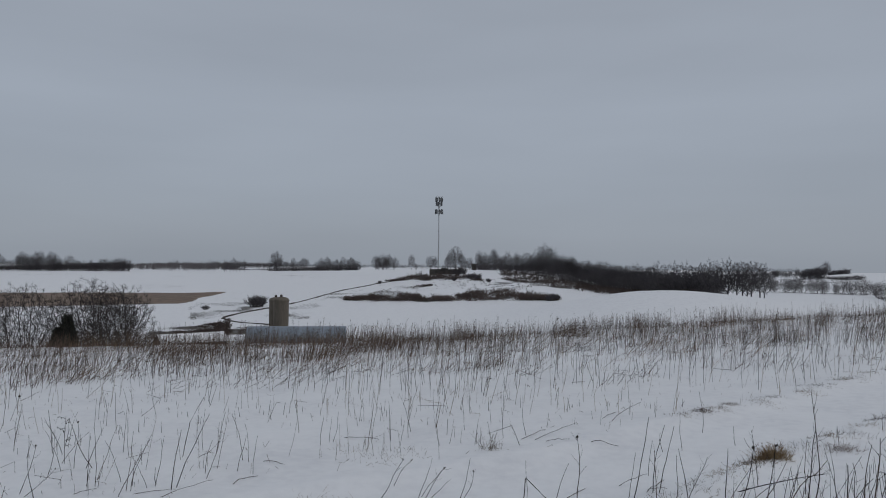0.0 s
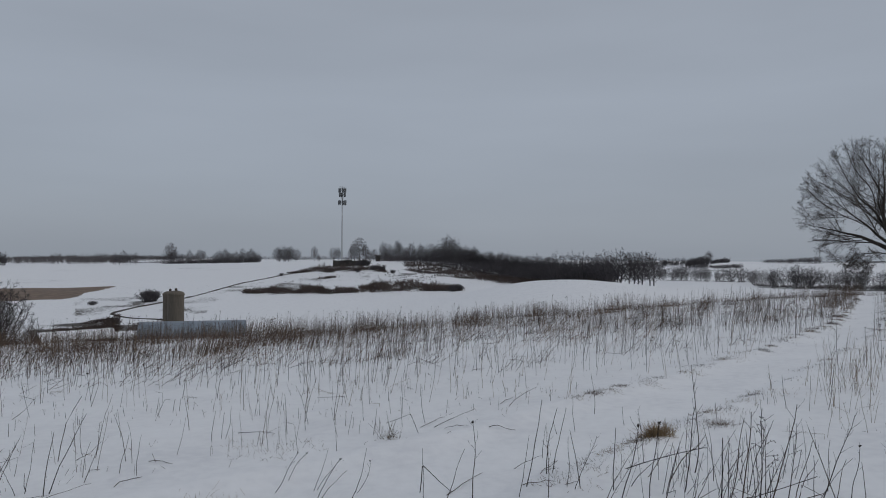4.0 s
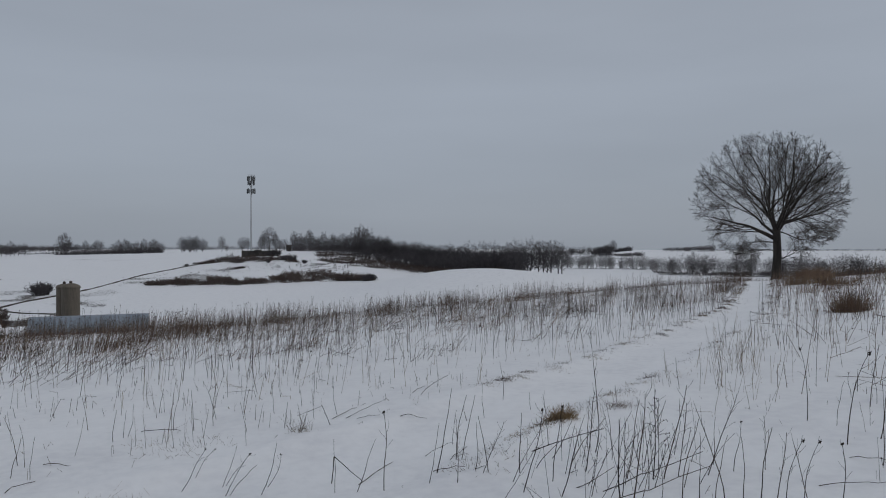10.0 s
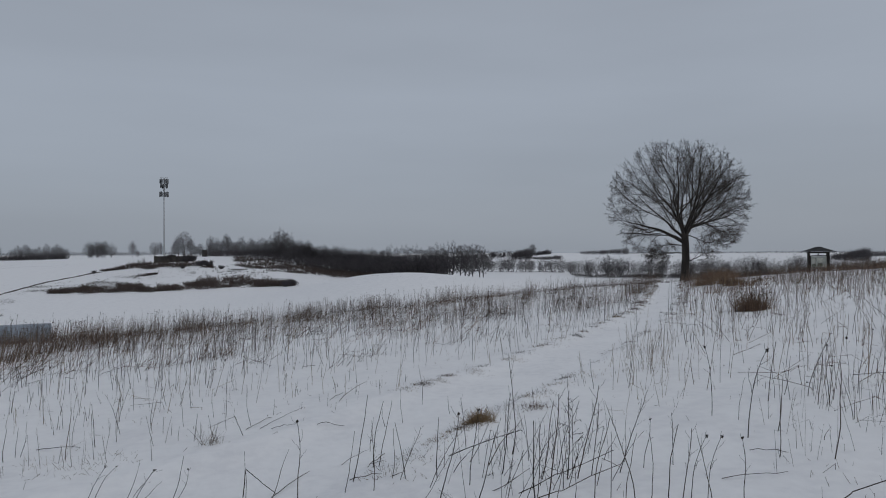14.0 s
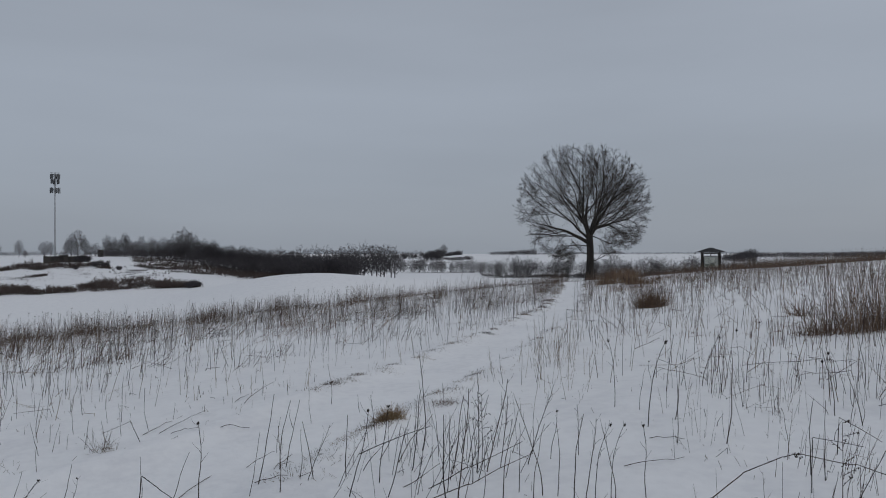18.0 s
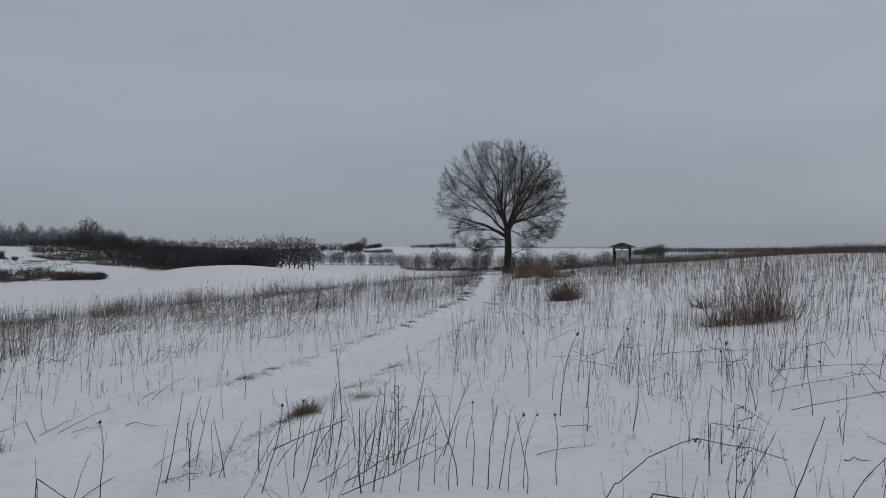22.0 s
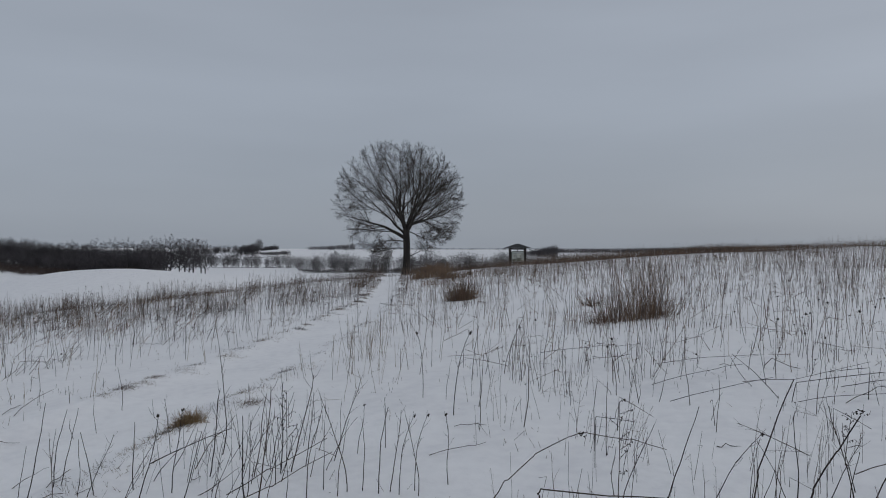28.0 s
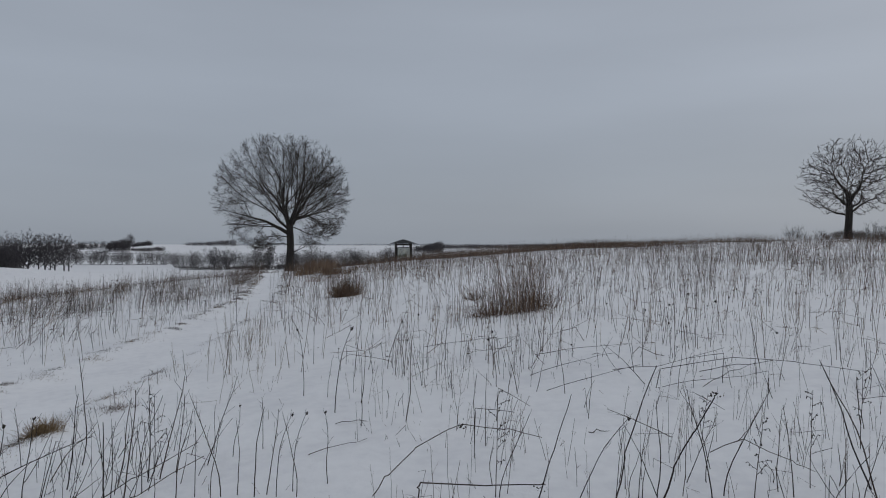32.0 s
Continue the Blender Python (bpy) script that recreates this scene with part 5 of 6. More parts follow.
def stand(seed, per_m2, az0, az1, r0, r1, weight):
    """Random spots over a sector, kept where weight says; none on the path."""
    rng = np.random.RandomState(seed)
    area = (r1 * r1 - r0 * r0) * radians(az1 - az0) / 2
    n = int(area * per_m2)
    az, r = rng.uniform(az0, az1, n), np.sqrt(rng.uniform(r0 * r0, r1 * r1, n))
    x, y = FOOT_X + r * np.sin(np.radians(az)), FOOT_Y + r * np.cos(np.radians(az))
    w = weight(az, r, x, y) * sstep(0.85, 1.15, np.abs(path_offset(x, y)) + 0.15 * rng.normal(0, 1, n))
    keep = rng.rand(n) < w
    return rng, x[keep], y[keep]


def clumped(x, y, seed, size=2.2, power=2.2):
    return (0.55 * vnoise(x, y, size, seed) + 0.45 * vnoise(x, y, size * 0.35, seed + 1)) ** power * 3.0


# the dense belt across the falling slope, left of the path
def belt(az, r, x, y):
    along = r - 2.2 * np.sin(np.radians(az) * 3)
    bands = 0.55 + 0.45 * np.sin(along * 0.9 + 5 * vnoise(x, y, 5, 30))
    return np.clip(clumped(x, y, 31, 2.6, 4.6) * (0.3 + bands) * 1.5, 0.02, 1) * sstep(10.5, 15.0, r + 3.4 * vnoise(x, y, 3, 33)) * (1 - 0.88 * sstep(20, 36, r))


def streaks(seed, count, az0, az1, r0, r1, per, length, breadth, bearing=58):
    """Spots in long narrow clusters that lie along one bearing, as wind and snow flatten them."""
    rng = np.random.RandomState(seed)
    az, r = rng.uniform(az0, az1, count), np.sqrt(rng.uniform(r0 * r0, r1 * r1, count))
    n = rng.randint(per // 3, per, count)
    own = np.repeat(np.arange(count), n)
    u, v = rng.normal(0, length, len(own)), rng.normal(0, breadth, len(own))
    b = np.radians(bearing + rng.normal(0, 8, count))[own]
    x = (FOOT_X + r * np.sin(np.radians(az)))[own] + u * np.sin(b) + v * np.cos(b)
    y = (FOOT_Y + r * np.cos(np.radians(az)))[own] + u * np.cos(b) - v * np.sin(b)
    keep = np.abs(path_offset(x, y)) > 1.15 + 1.6 * rng.rand(len(x)) ** 2
    return rng, x[keep], y[keep]


rng, x, y = stand(101, 20, -38, 50, 10.0, 58, lambda az, r, x, y: belt(az, r, x, y) * (0.48 + 0.3 * sstep(24, 32, az) * (1 - sstep(26, 32, r))))
stalks("dry_stalks", "belt of upright brown dry prairie stalks in snow", 101, x, y, rng.uniform(0.25, 0.75, len(x)) * (0.7 + 0.75 * vnoise(x, y, 2.3, 32)), 0.11, 0.14, STALK, 0.0038, 5, twig=0.75, heads=0.25, bushy=7)
# thicker tufts of upright stalks, standing in rows along the slope
rng, x, y = streaks(115, 210, -38, 49, 14, 46, 46, 0.55, 0.16)
stalks("stalk_tufts", "thick tufts of upright reddish brown stalks", 115, x, y, rng.uniform(0.3, 0.95, len(x)) * (0.75 + 0.5 * vnoise(x, y, 2.3, 32)), 0.1, 0.12, STALK, 0.0038, 5, twig=0.8, heads=0.25, bushy=7)
rng, x, y = streaks(116, 34, -38, 49, 17, 40, 90, 0.9, 0.3)
stalks("rust_tufts", "low dense reddish brown grass tufts in the belt", 116, x, y, rng.uniform(0.15, 0.5, len(x)), 0.25, 0.1, RUST, 0.003, 5, twig=0.3, heads=0)
rng, x, y = streaks(125, 60, -36, 10, 14.5, 27, 64, 0.85, 0.22)
stalks("stalk_tufts", "dense leaning tufts of reddish brown stalks", 125, x, y, rng.uniform(0.25, 0.75, len(x)), 0.2, 0.15, STALK, 0.004, 5, twig=0.6, heads=0.15, wind=(0.28, 0.12))
thick_rng = np.random.RandomState(126)
thick = np.concatenate([thick_rng.normal(0, 0.45, (130, 2)) + c for c in ((-0.1, 19.4), (0.4, 21.0), (1.1, 22.9), (1.9, 25.6), (-0.6, 18.4))])
stalks("stalk_thicket", "dense tall leaning stand of dark stalks before the farm", 126, thick[:, 0], thick[:, 1], thick_rng.uniform(0.35, 0.95, len(thick)), 0.16, 0.15, STALK, 0.0042, 5, twig=0.7, heads=0.25, wind=(0.25, 0.1))
# bent and lodged grass lying along the slope within the belt
rng, x, y = streaks(102, 300, -38, 47, 12, 46, 34, 0.7, 0.22)
stalks("lodged_stalks", "brown dry stalks lodged flat along the slope", 102, x, y, rng.uniform(0.3, 0.85, len(x)), 0.6, 0.35, STALK, 0.0038, 5, wind=(1.3, 0.75), twig=0.15)
rng, x, y = streaks(112, 46, -38, 50, 15, 44, 60, 0.9, 0.3)
stalks("lodged_grass", "reddish brown lodged grass lying along the slope", 112, x, y, rng.uniform(0.35, 0.8, len(x)), 0.5, 0.25, RUST, 0.0032, 5, wind=(1.3, 0.8), twig=0.2, heads=0)
rng, x, y = stand(113, 12, -38, 108, 9.0, 40, lambda az, r, x, y: np.clip(clumped(x, y, 53, 1.8, 3.0), 0, 1) * 0.4)
stalks("tan_stalks", "thin tan dry stalks mixed into the brown stand", 113, x, y, rng.uniform(0.2, 0.75, len(x)), 0.12, 0.12, STALK_PALE, 0.0034, 5, twig=0.3, heads=0.03)
# tall stalks with heavy seed heads standing clear of the rest
rng, x, y = stand(119, 1.2, -38, 49, 15, 34, lambda az, r, x, y: np.clip(vnoise(x, y, 2.5, 57) * 2 - 0.6, 0, 1))
stalks("tall_stalks", "tall dark seed-headed stalks above the belt", 119, x, y, rng.uniform(0.7, 1.15, len(x)), 0.08, 0.06, STALK, 0.0042, 5, twig=1.0, heads=0.9, bushy=9)
# broken stubs on the open snow
rng, x, y = streaks(117, 46, -30, 44, 5.0, 10.5, 9, 0.35, 0.2)
stalks("stubs", "short broken dark stalk stubs standing in snow", 117, x, y, rng.uniform(0.08, 0.24, len(x)), 0.09, 0.0, STALK_NEAR, 0.0034, 4, twig=0, heads=0)
# sparse stalks on the open snow between
rng, x, y = stand(103, 8.0, -40, 47, 6.5, 18, lambda az, r, x, y: np.clip(clumped(x, y, 37, 1.4, 3.6) * 1.3, 0.0, 1) * 0.6)
stalks("sparse_stalks", "scattered short broken dry stalks on open snow", 103, x, y, rng.uniform(0.06, 0.6, len(x)), 0.14, 0.22, STALK, 0.0032, 5, heads=0)
# the open stand right of the path, thinning near and thick towards the crest
rng, x, y = stand(104, 19, 44, 112, 8.0, 60, lambda az, r, x, y: np.clip(clumped(x, y, 41, 1.5, 4.2) * (0.5 + 1.6 * vnoise(x, y, 4.5, 70)), 0.012, 1) * (0.8 + 0.4 * sstep(9, 20, r)) * (1 - 0.4 * sstep(30, 55, r)) * (1 - 0.4 * (1 - sstep(56, 62, az)) * (1 - sstep(11, 16, r))))
stalks("dry_stalks", "open stand of upright dark dry stalks in snow", 104, x, y, rng.uniform(0.25, 0.85, len(x)) * (0.75 + 0.6 * vnoise(x, y, 2.3, 42)), 0.10, 0.14, STALK, 0.0038, 5, twig=0.65, heads=0.22, bushy=6)
# stalks fallen across one another in the same stand
rng, x, y = stand(109, 1.4, 50, 112, 8, 30, lambda az, r, x, y: np.clip(vnoise(x, y, 2.5, 51) * 1.6 - 0.3, 0, 1))
stalks("fallen_stalks", "long dry stalks fallen across one another", 109, x, y, rng.uniform(0.5, 1.2, len(x)), 1.1, 0.55, STALK, 0.0042, 6, twig=0.4)
rng, x, y = stand(121, 9, 46, 112, 11, 55, lambda az, r, x, y: np.clip(clumped(x, y, 63, 2.4, 2.6), 0, 1) * 0.8)
stalks("rust_stalks", "short reddish brown stalks among the dark stand", 121, x, y, rng.uniform(0.15, 0.5, len(x)), 0.12, 0.12, RUST, 0.004, 5, twig=0.4, heads=0.02)
rng, x, y = streaks(120, 70, 56, 106, 3.8, 10.5, 13, 0.22, 0.16)
stalks("fine_stalks", "small sheaves of thin brown stems in snow", 120, x, y, rng.uniform(0.12, 0.55, len(x)), 0.12, 0.16, STALK, 0.0019, 6, twig=0.6, heads=0)
rng, x, y = streaks(122, 22, -34, 40, 5.5, 11, 9, 0.25, 0.16)
stalks("fine_stalks", "small sheaves of thin brown stems in snow", 122, x, y, rng.uniform(0.12, 0.5, len(x)), 0.12, 0.16, STALK, 0.0019, 6, twig=0.6, heads=0)
near_x, near_y = np.random.RandomState(123).normal(0, 0.3, (2, 50))
stalks("clump_stems", "thin slanting stems thickening a clump beside the path", 123, 3.75 + near_x * 1.5 + 0.5 * near_y, 3.35 + near_y + 0.5 * near_x, np.random.RandomState(124).uniform(0.2, 0.6, 50), 0.3, 0.2, STALK_NEAR, 0.0024, 6, twig=0.6, heads=0, wind=(0.08, -0.04))
# pale fine grass beside the path
rng, x, y = stand(105, 95, 45, 62, 7.2, 12, lambda az, r, x, y: np.clip(clumped(x, y, 43, 0.9), 0, 1) * np.exp(-((path_offset(x, y) - 1.8) / 0.7) ** 2) * 0.8)
stalks("pale_grass", "pale tan fine grass stand along the path", 105, x, y, rng.uniform(0.2, 0.72, len(x)), 0.16, 0.12, STALK_PALE, 0.0022, 6, heads=0, twig=0.8)
# rusty grass along the crest
rng, x, y = stand(114, 42, 50.3, 52.6, 41, 52, lambda az, r, x, y: np.clip(vnoise(x, y, 2.6, 46) * 2.6 - 0.55, 0, 1))
stalks("rust_grass", "tall rust-brown grass standing in drifts near the path", 114, x, y, rng.uniform(0.35, 0.85, len(x)), 0.16, 0.06, RUST, 0.0055, 4, twig=0.3, heads=0)
rng, x, y = stand(118, 26, 56, 112, 57, 68, lambda az, r, x, y: np.clip(vnoise(x, y, 3.5, 48) * 1.5 + 0.3 - 1.0 * sstep(72, 86, az), 0, 1) * sstep(59.3, 60, az))
stalks("crest_grass", "dense brown dry grass band along the crest", 118, x, y, rng.uniform(0.35, 0.85, len(x)) * (0.75 + 0.6 * vnoise(x, y, 5, 49)) * (1 - 0.5 * sstep(72, 82, np.degrees(np.arctan2(x - FOOT_X, y - FOOT_Y)))), 0.16, 0.08, RUST, 0.007, 4, twig=0.25, heads=0)
rng, x, y = stand(106, 8, 20, 60, 50, 80, lambda az, r, x, y: np.clip(vnoise(x, y, 6, 45) * 1.6 - 0.1, 0, 1) * sstep(50, 58, r) * sstep(20, 34, az) * (1 - 0.85 * sstep(54, 57, az)))
stalks("crest_grass", "rust-brown dry grass along the crest", 106, x, y, rng.uniform(0.25, 0.7, len(x)), 0.22, 0.1, STALK, 0.006, 4, twig=0.2, heads=0)
rng, x, y = stand(107, 9, 52, 112, 44, 86, lambda az, r, x, y: np.clip(vnoise(x, y, 7, 47) * 1.9 - 0.35, 0, 1) * sstep(46, 60, r) * (1 - 0.65 * sstep(76, 88, az)))
stalks("crest_grass", "rust-brown dry grass along the crest", 107, x, y, rng.uniform(0.2, 0.6, len(x)) * np.where(rng.rand(len(x)) < 0.06, 1.9, 1.0), 0.2, 0.1, RUST, 0.007, 4, twig=0.3, heads=0.05)
# short stubble poking through the snow
rng, x, y = stand(108, 26, -42, 108, 3.6, 14, lambda az, r, x, y: np.clip(clumped(x, y, 49, 0.8, 3.2), 0, 1) * 0.5)
stalks("snow_stubble", "short dry stubble just piercing the snow", 108, x, y, rng.uniform(0.05, 0.15, len(x)), 0.5, 0.15, STALK_PALE, 0.002, 4, twig=0.3, heads=0)


# ---- grass clumps ----
def grass_clump(x, y, wide, tall, blades, mats, label, name="grass_clump", flop=0.35, radius=0.0016, deep=None, heads=0, group="grass clumps"):
    """A tuft: two masses of arching blades, upright and collapsed, springing from one crown."""
    rng = np.random.RandomState(int(abs(x * 731 + y * 197)) % 9999)
    root = tagged(new(name), label, "grass", group)
    z0 = ground(x, y)
    root.location = (x, y, z0)
    for mat, share, name2 in zip(mats, (0.6, 0.4), ("upright_blade_mass", "fallen_blade_mass")):
        n = max(6, int(blades * share))
        off = rng.normal(0, 0.30, (n, 2)) * np.array([wide, deep or wide])
        off = np.clip(off, -wide * 0.6, wide * 0.6)
        z = height(x + off[:, 0], y + off[:, 1]) - z0 - 0.02
        S = np.concatenate([off, z[:, None]], 1)
        spread = flop if name2 == "upright_blade_mass" else flop * 3
        D = unit(np.concatenate([rng.normal(0, spread, (n, 2)) + off / wide * 0.5, np.ones((n, 1))], 1))
        L = tall * rng.uniform(0.35, 1.05, n) * (0.8 if spread > flop else 1.0)
        P = branch_lines(rng, S, D, L, 0.10, -0.03 if spread == flop else -0.22, 5)
        P[:, :, 2] = np.maximum(P[:, :, 2], (z + 0.015)[:, None])
        R = (radius * rng.uniform(0.7, 1.4, n))[:, None] * np.linspace(1, 0.35, 5)
        ob = part(name2, tube_mesh(name2, P, R, 3, mat), root)
        ob["kind"] = "stuff"
        if heads and name2 == "upright_blade_mass":
            pick = rng.rand(n) < heads
            part("seed_heads", blob_mesh("seed_heads", P[pick, -1], rng.uniform(0.006, 0.014, pick.sum()), HEAD, 3), root)
    return root


grass_clump(3.72, 4.64, 0.28, 0.06, 150, (STRAW, RUST), "flattened brown grass trailing along the path", flop=0.9, radius=0.0017)
grass_clump(3.99, 4.83, 0.30, 0.06, 150, (STRAW, RUST), "flattened brown grass trailing along the path", flop=0.9, radius=0.0017)
grass_clump(4.27, 4.99, 0.30, 0.06, 150, (STRAW, RUST), "flattened brown grass trailing along the path", flop=0.9, radius=0.0017)
grass_clump(4.42, 5.02, 0.21, 0.17, 900, (STRAW, STRAW), "tan dry grass tuft in a bare patch beside the path", flop=0.45, deep=0.2)
grass_clump(5.22, 5.14, 0.26, 0.12, 300, (RUST, STALK_PALE), "flattened dark brown grass tuft beside the path", flop=0.9)
grass_clump(4.15, 4.86, 0.30, 0.13, 160, (STALK_PALE, STALK_PALE), "thin brown grass tuft beside the path", flop=0.6)
grass_clump(1.96, 6.1, 0.20, 0.24, 60, (STALK_PALE, STALK_PALE), "small thin grass tuft in open snow", flop=0.3)
grass_clump(0.83, 6.18, 0.7, 0.12, 150, (STALK_PALE, STALK_PALE), "low dead grass tuft in open snow", flop=0.9)
grass_clump(0.55, 6.6, 0.5, 0.10, 90, (STALK_PALE, STALK_PALE), "low dead grass tuft in open snow", flop=0.9)
grass_clump(0.3, 4.75, 0.45, 0.12, 70, (STALK_PALE, STALK_PALE), "thin dead grass in open snow", flop=0.6)
grass_clump(13.3, 4.15, 0.75, 1.2, 210, (RUST, STALK), "dense reddish brown upright grass clump in snow", "brush_clump", 0.09, 0.0032, heads=0.15)
grass_clump(13.7, 3.9, 0.65, 1.2, 150, (STALK, RUST), "dense grey-brown upright stalk clump in snow", "brush_clump", 0.09, 0.0032, heads=0.15)
grass_clump(12.85, 4.45, 0.6, 0.75, 150, (RUST, RUST), "reddish brown upright grass clump in snow", "brush_clump", 0.1, 0.0036)
grass_clump(12.4, 4.6, 0.5, 0.3, 130, (RUST, RUST), "low flattened rust-brown grass clump", "brush_clump", 0.4, 0.0034)
grass_clump(14.9, 5.9, 0.4, 0.5, 90, (RUST, STALK), "small reddish brown grass clump in snow", "brush_clump", 0.15, 0.0036)
grass_clump(15.86, 10.25, 0.62, 0.6, 900, (RUST, RUST), "rounded rust-tan grass clump near the path", "brush_clump", 0.12, 0.0032)
for k, (gx, gy) in enumerate(((22.8, 16.9), (24.6, 17.4), (26.8, 18.4), (29.2, 20.6), (31.5, 21.4), (33.5, 22.6))):
    grass_clump(gx, gy, 1.2, 0.36, 110, (RUST, RUST), "low spreading rust-brown grass beyond the path", "brush_clump", 0.3, 0.005)
for gx, gy, gw, gt in ((29.6, 23.2, 1.1, 0.8), (30.3, 22.3, 1.2, 0.75), (27.6, 19.9, 0.8, 0.4)):
    grass_clump(gx, gy, gw, gt, 450, (RUST, STRAW), "tall rust-tan grass stand beside the path's crest", "brush_clump", 0.12, 0.0045)
# tufts along both edges of the path
edge_rng = np.random.RandomState(77)
for side in (-1, 1):
    for k in range(44):
        gx = 3.0 + 30 * (k / 44) ** 1.5 + edge_rng.uniform(-0.2, 0.2)
        gy = float(path_mid(gx) - side * (float(path_half(gx)) * 1.05 + edge_rng.uniform(-0.08, 0.14)) / 0.76)
        if (side > 0 and edge_rng.rand() < 0.35) or (side < 0 and gx < 4.4):
            continue
        grass_clump(gx, gy, edge_rng.uniform(0.2, 0.6), edge_rng.uniform(0.04, 0.08 + 0.004 * gx), 300 if side < 0 else 120, (STALK if k % 2 else STALK_PALE, RUST if k % 3 == 0 else STALK), "low thin grass tuft edging the trodden path", flop=0.8, radius=0.0018, group="path edge tufts")


# ---- single stalks close by ----
def stalk_thing(rng, tall, kind):
    """One dry stalk with its own parts: a bent stem, side twigs, a seed head."""
    K = 9
    d = unit(np.array([[rng.normal(0, 0.05), rng.normal(0, 0.05), 1.0]]))
    P = branch_lines(rng, np.array([[0, 0, -0.04]]), d, np.array([tall]), 0.065, 0.0, K)
    if kind == "snapped":
        k = rng.randint(4, 7)
        rest = np.array([[1.0, 0.0, rng.uniform(-0.35, 0.1)]])
        tail = branch_lines(rng, P[:, k], unit(rest), np.array([tall * 0.55]), 0.05, 0.0, K - k)
        P[:, k:] = tail
    if kind == "arched":
        t = np.linspace(0, 1, K)
        P[0, :, 0] += tall * 0.75 * t ** 2
        P[0, :, 2] -= tall * 0.42 * t ** 3
    R = np.full((1, 1), 0.0034 + 0.0015 * rng.rand()) * np.linspace(1, 0.45, K)
    root = tagged(new("dry_stalk", tube_mesh("dry_stalk", P, R, 5, STALK_NEAR)), "single " + {"plain": "dark upright", "twiggy": "branching", "headed": "seed-headed", "snapped": "snapped", "arched": "arching"}[kind] + " dry stalk in the snow", "stalk", "dry stalks near the camera")
    if kind in ("twiggy", "headed", "arched"):
        S, D, L, r, own = sprout(rng, P, R, 7 if kind == "twiggy" else 4, 0.45, 0.98, (18, 48), 0.22, np.array([tall]), 4)
        P2 = branch_lines(rng, S, D, L, 0.16, 0.1, 4)
        for i in range(len(P2)):
            part("side_twig", tube_mesh("side_twig", P2[i:i + 1], np.full((1, 1), 0.0014) * np.linspace(1, 0.6, 4)[None], 3, STALK_NEAR), root)
    if kind in ("headed", "arched"):
        c = P[0, -1] + rng.normal(0, 0.006, (7, 3))
        part("seed_head", blob_mesh("seed_head", c, rng.uniform(0.004, 0.009, 7), HEAD, rng.randint(99)), root, "dark dried seed head")
    return root


one = np.random.RandomState(202)
MODELS = [stalk_thing(one, one.uniform(0.55, 0.75), k) for k in ("plain", "plain", "twiggy", "plain", "headed", "snapped", "plain", "twiggy", "arched", "plain", "snapped", "headed")]
used = [False] * len(MODELS)


def put_stalk(x, y, tall, lean=0.0, lean_az=0.0, kind=None, turn=None):
    """Places a stalk, leaning by so many degrees towards a bearing."""
    i = one.randint(len(MODELS)) if kind is None else kind
    a = radians(lean_az)
    m = Matrix.Translation((x, y, ground(x, y))) @ Matrix.Rotation(radians(lean), 4, Vector((math.cos(a), -math.sin(a), 0)) * -1) @ Matrix.Rotation(one.uniform(0, 6.28) if turn is None else turn, 4, "Z")
    ob = MODELS[i]
    if used[i]:
        ob = copy_thing(MODELS[i], m)
    used[i] = True
    s = tall / 0.65
    ob.matrix_basis = m @ Matrix.Diagonal((max(0.8, s), max(0.8, s), s, 1))


# stalks close by: place, how far the top leans crosswise, its height, and plain (0), branching (1), seed-headed (2) or bowed (3)
NEAR_OPEN = ((1.08, 4.6, .2, .32, 2), (1.11, 4.6, .19, .28, 0), (2.17, 3.98, -.03, .65, 2), (2.01, 4.14, .19, .45, 0), (2.98, 4.45, .06, .65, 0), (3.02, 4.42, .13, .66, 0), (2.69, 3.77, .08, .51, 1), (1.33, 4.45, .16, .42, 0), (1.41, 4.68, .16, .25, 2), (1.85, 4.22, -.02, .44, 0), (2.51, 6.76, -.05, .49, 0), (2.92, 3.93, .06, .42, 0), (3.0, 3.86, .03, .54, 0), (3.22, 3.74, .09, .6, 0), (2.95, 3.86, .11, .44, 1))
NEAR_CLUMP = ((3.34, 3.46, .07, .61, 2), (3.39, 3.78, .18, .32, 0), (3.69, 3.54, .17, .7, 1), (4.04, 3.9, .2, .72, 1), (3.88, 3.27, .16, .68, 0), (4.16, 3.42, .17, .6, 0), (4.11, 3.13, .15, .77, 1), (4.04, 3.29, -.01, .4, 0), (4.59, 3.37, .07, .25, 0), (4.45, 3.04, .09, .61, 1), (4.67, 3.0, .04, .41, 2), (4.88, 2.89, 0, .42, 1), (4.05, 3.18, .14, .73, 1), (4.27, 3.81, .05, .26, 0), (4.25, 3.13, .07, .59, 1))
NEAR_LEFT = ((-2.08, 5.13, -0.06, 0.56, 0), (-2.24, 5.24, 0.1, 0.42, 2), (-2.17, 5.16, 0.26, 0.18, 2), (-1.72, 5.28, -0.0, 0.52, 0), (-1.7, 5.41, 0.02, 0.57, 0), (-1.77, 5.69, 0.05, 0.2, 0), (-1.52, 5.53, 0.0, 0.45, 0), (-1.39, 5.23, 0.04, 0.54, 0), (-1.4, 5.05, 0.18, 0.61, 0), (-1.35, 5.23, 0.02, 0.26, 0), (-1.24, 5.32, -0.0, 0.3, 0), (-1.19, 5.37, 0.06, 0.46, 0), (-1.03, 5.26, -0.06, 0.62, 0), (-1.0, 5.32, 0.26, 0.76, 0), (-0.8, 5.59, 0.14, 0.46, 0), (-1.05, 6.4, 0.25, 0.17, 0), (-1.04, 6.62, 0.0, 0.48, 0), (-0.56, 5.8, 0.04, 0.36, 0), (-0.5, 6.11, 0.03, 0.48, 0))
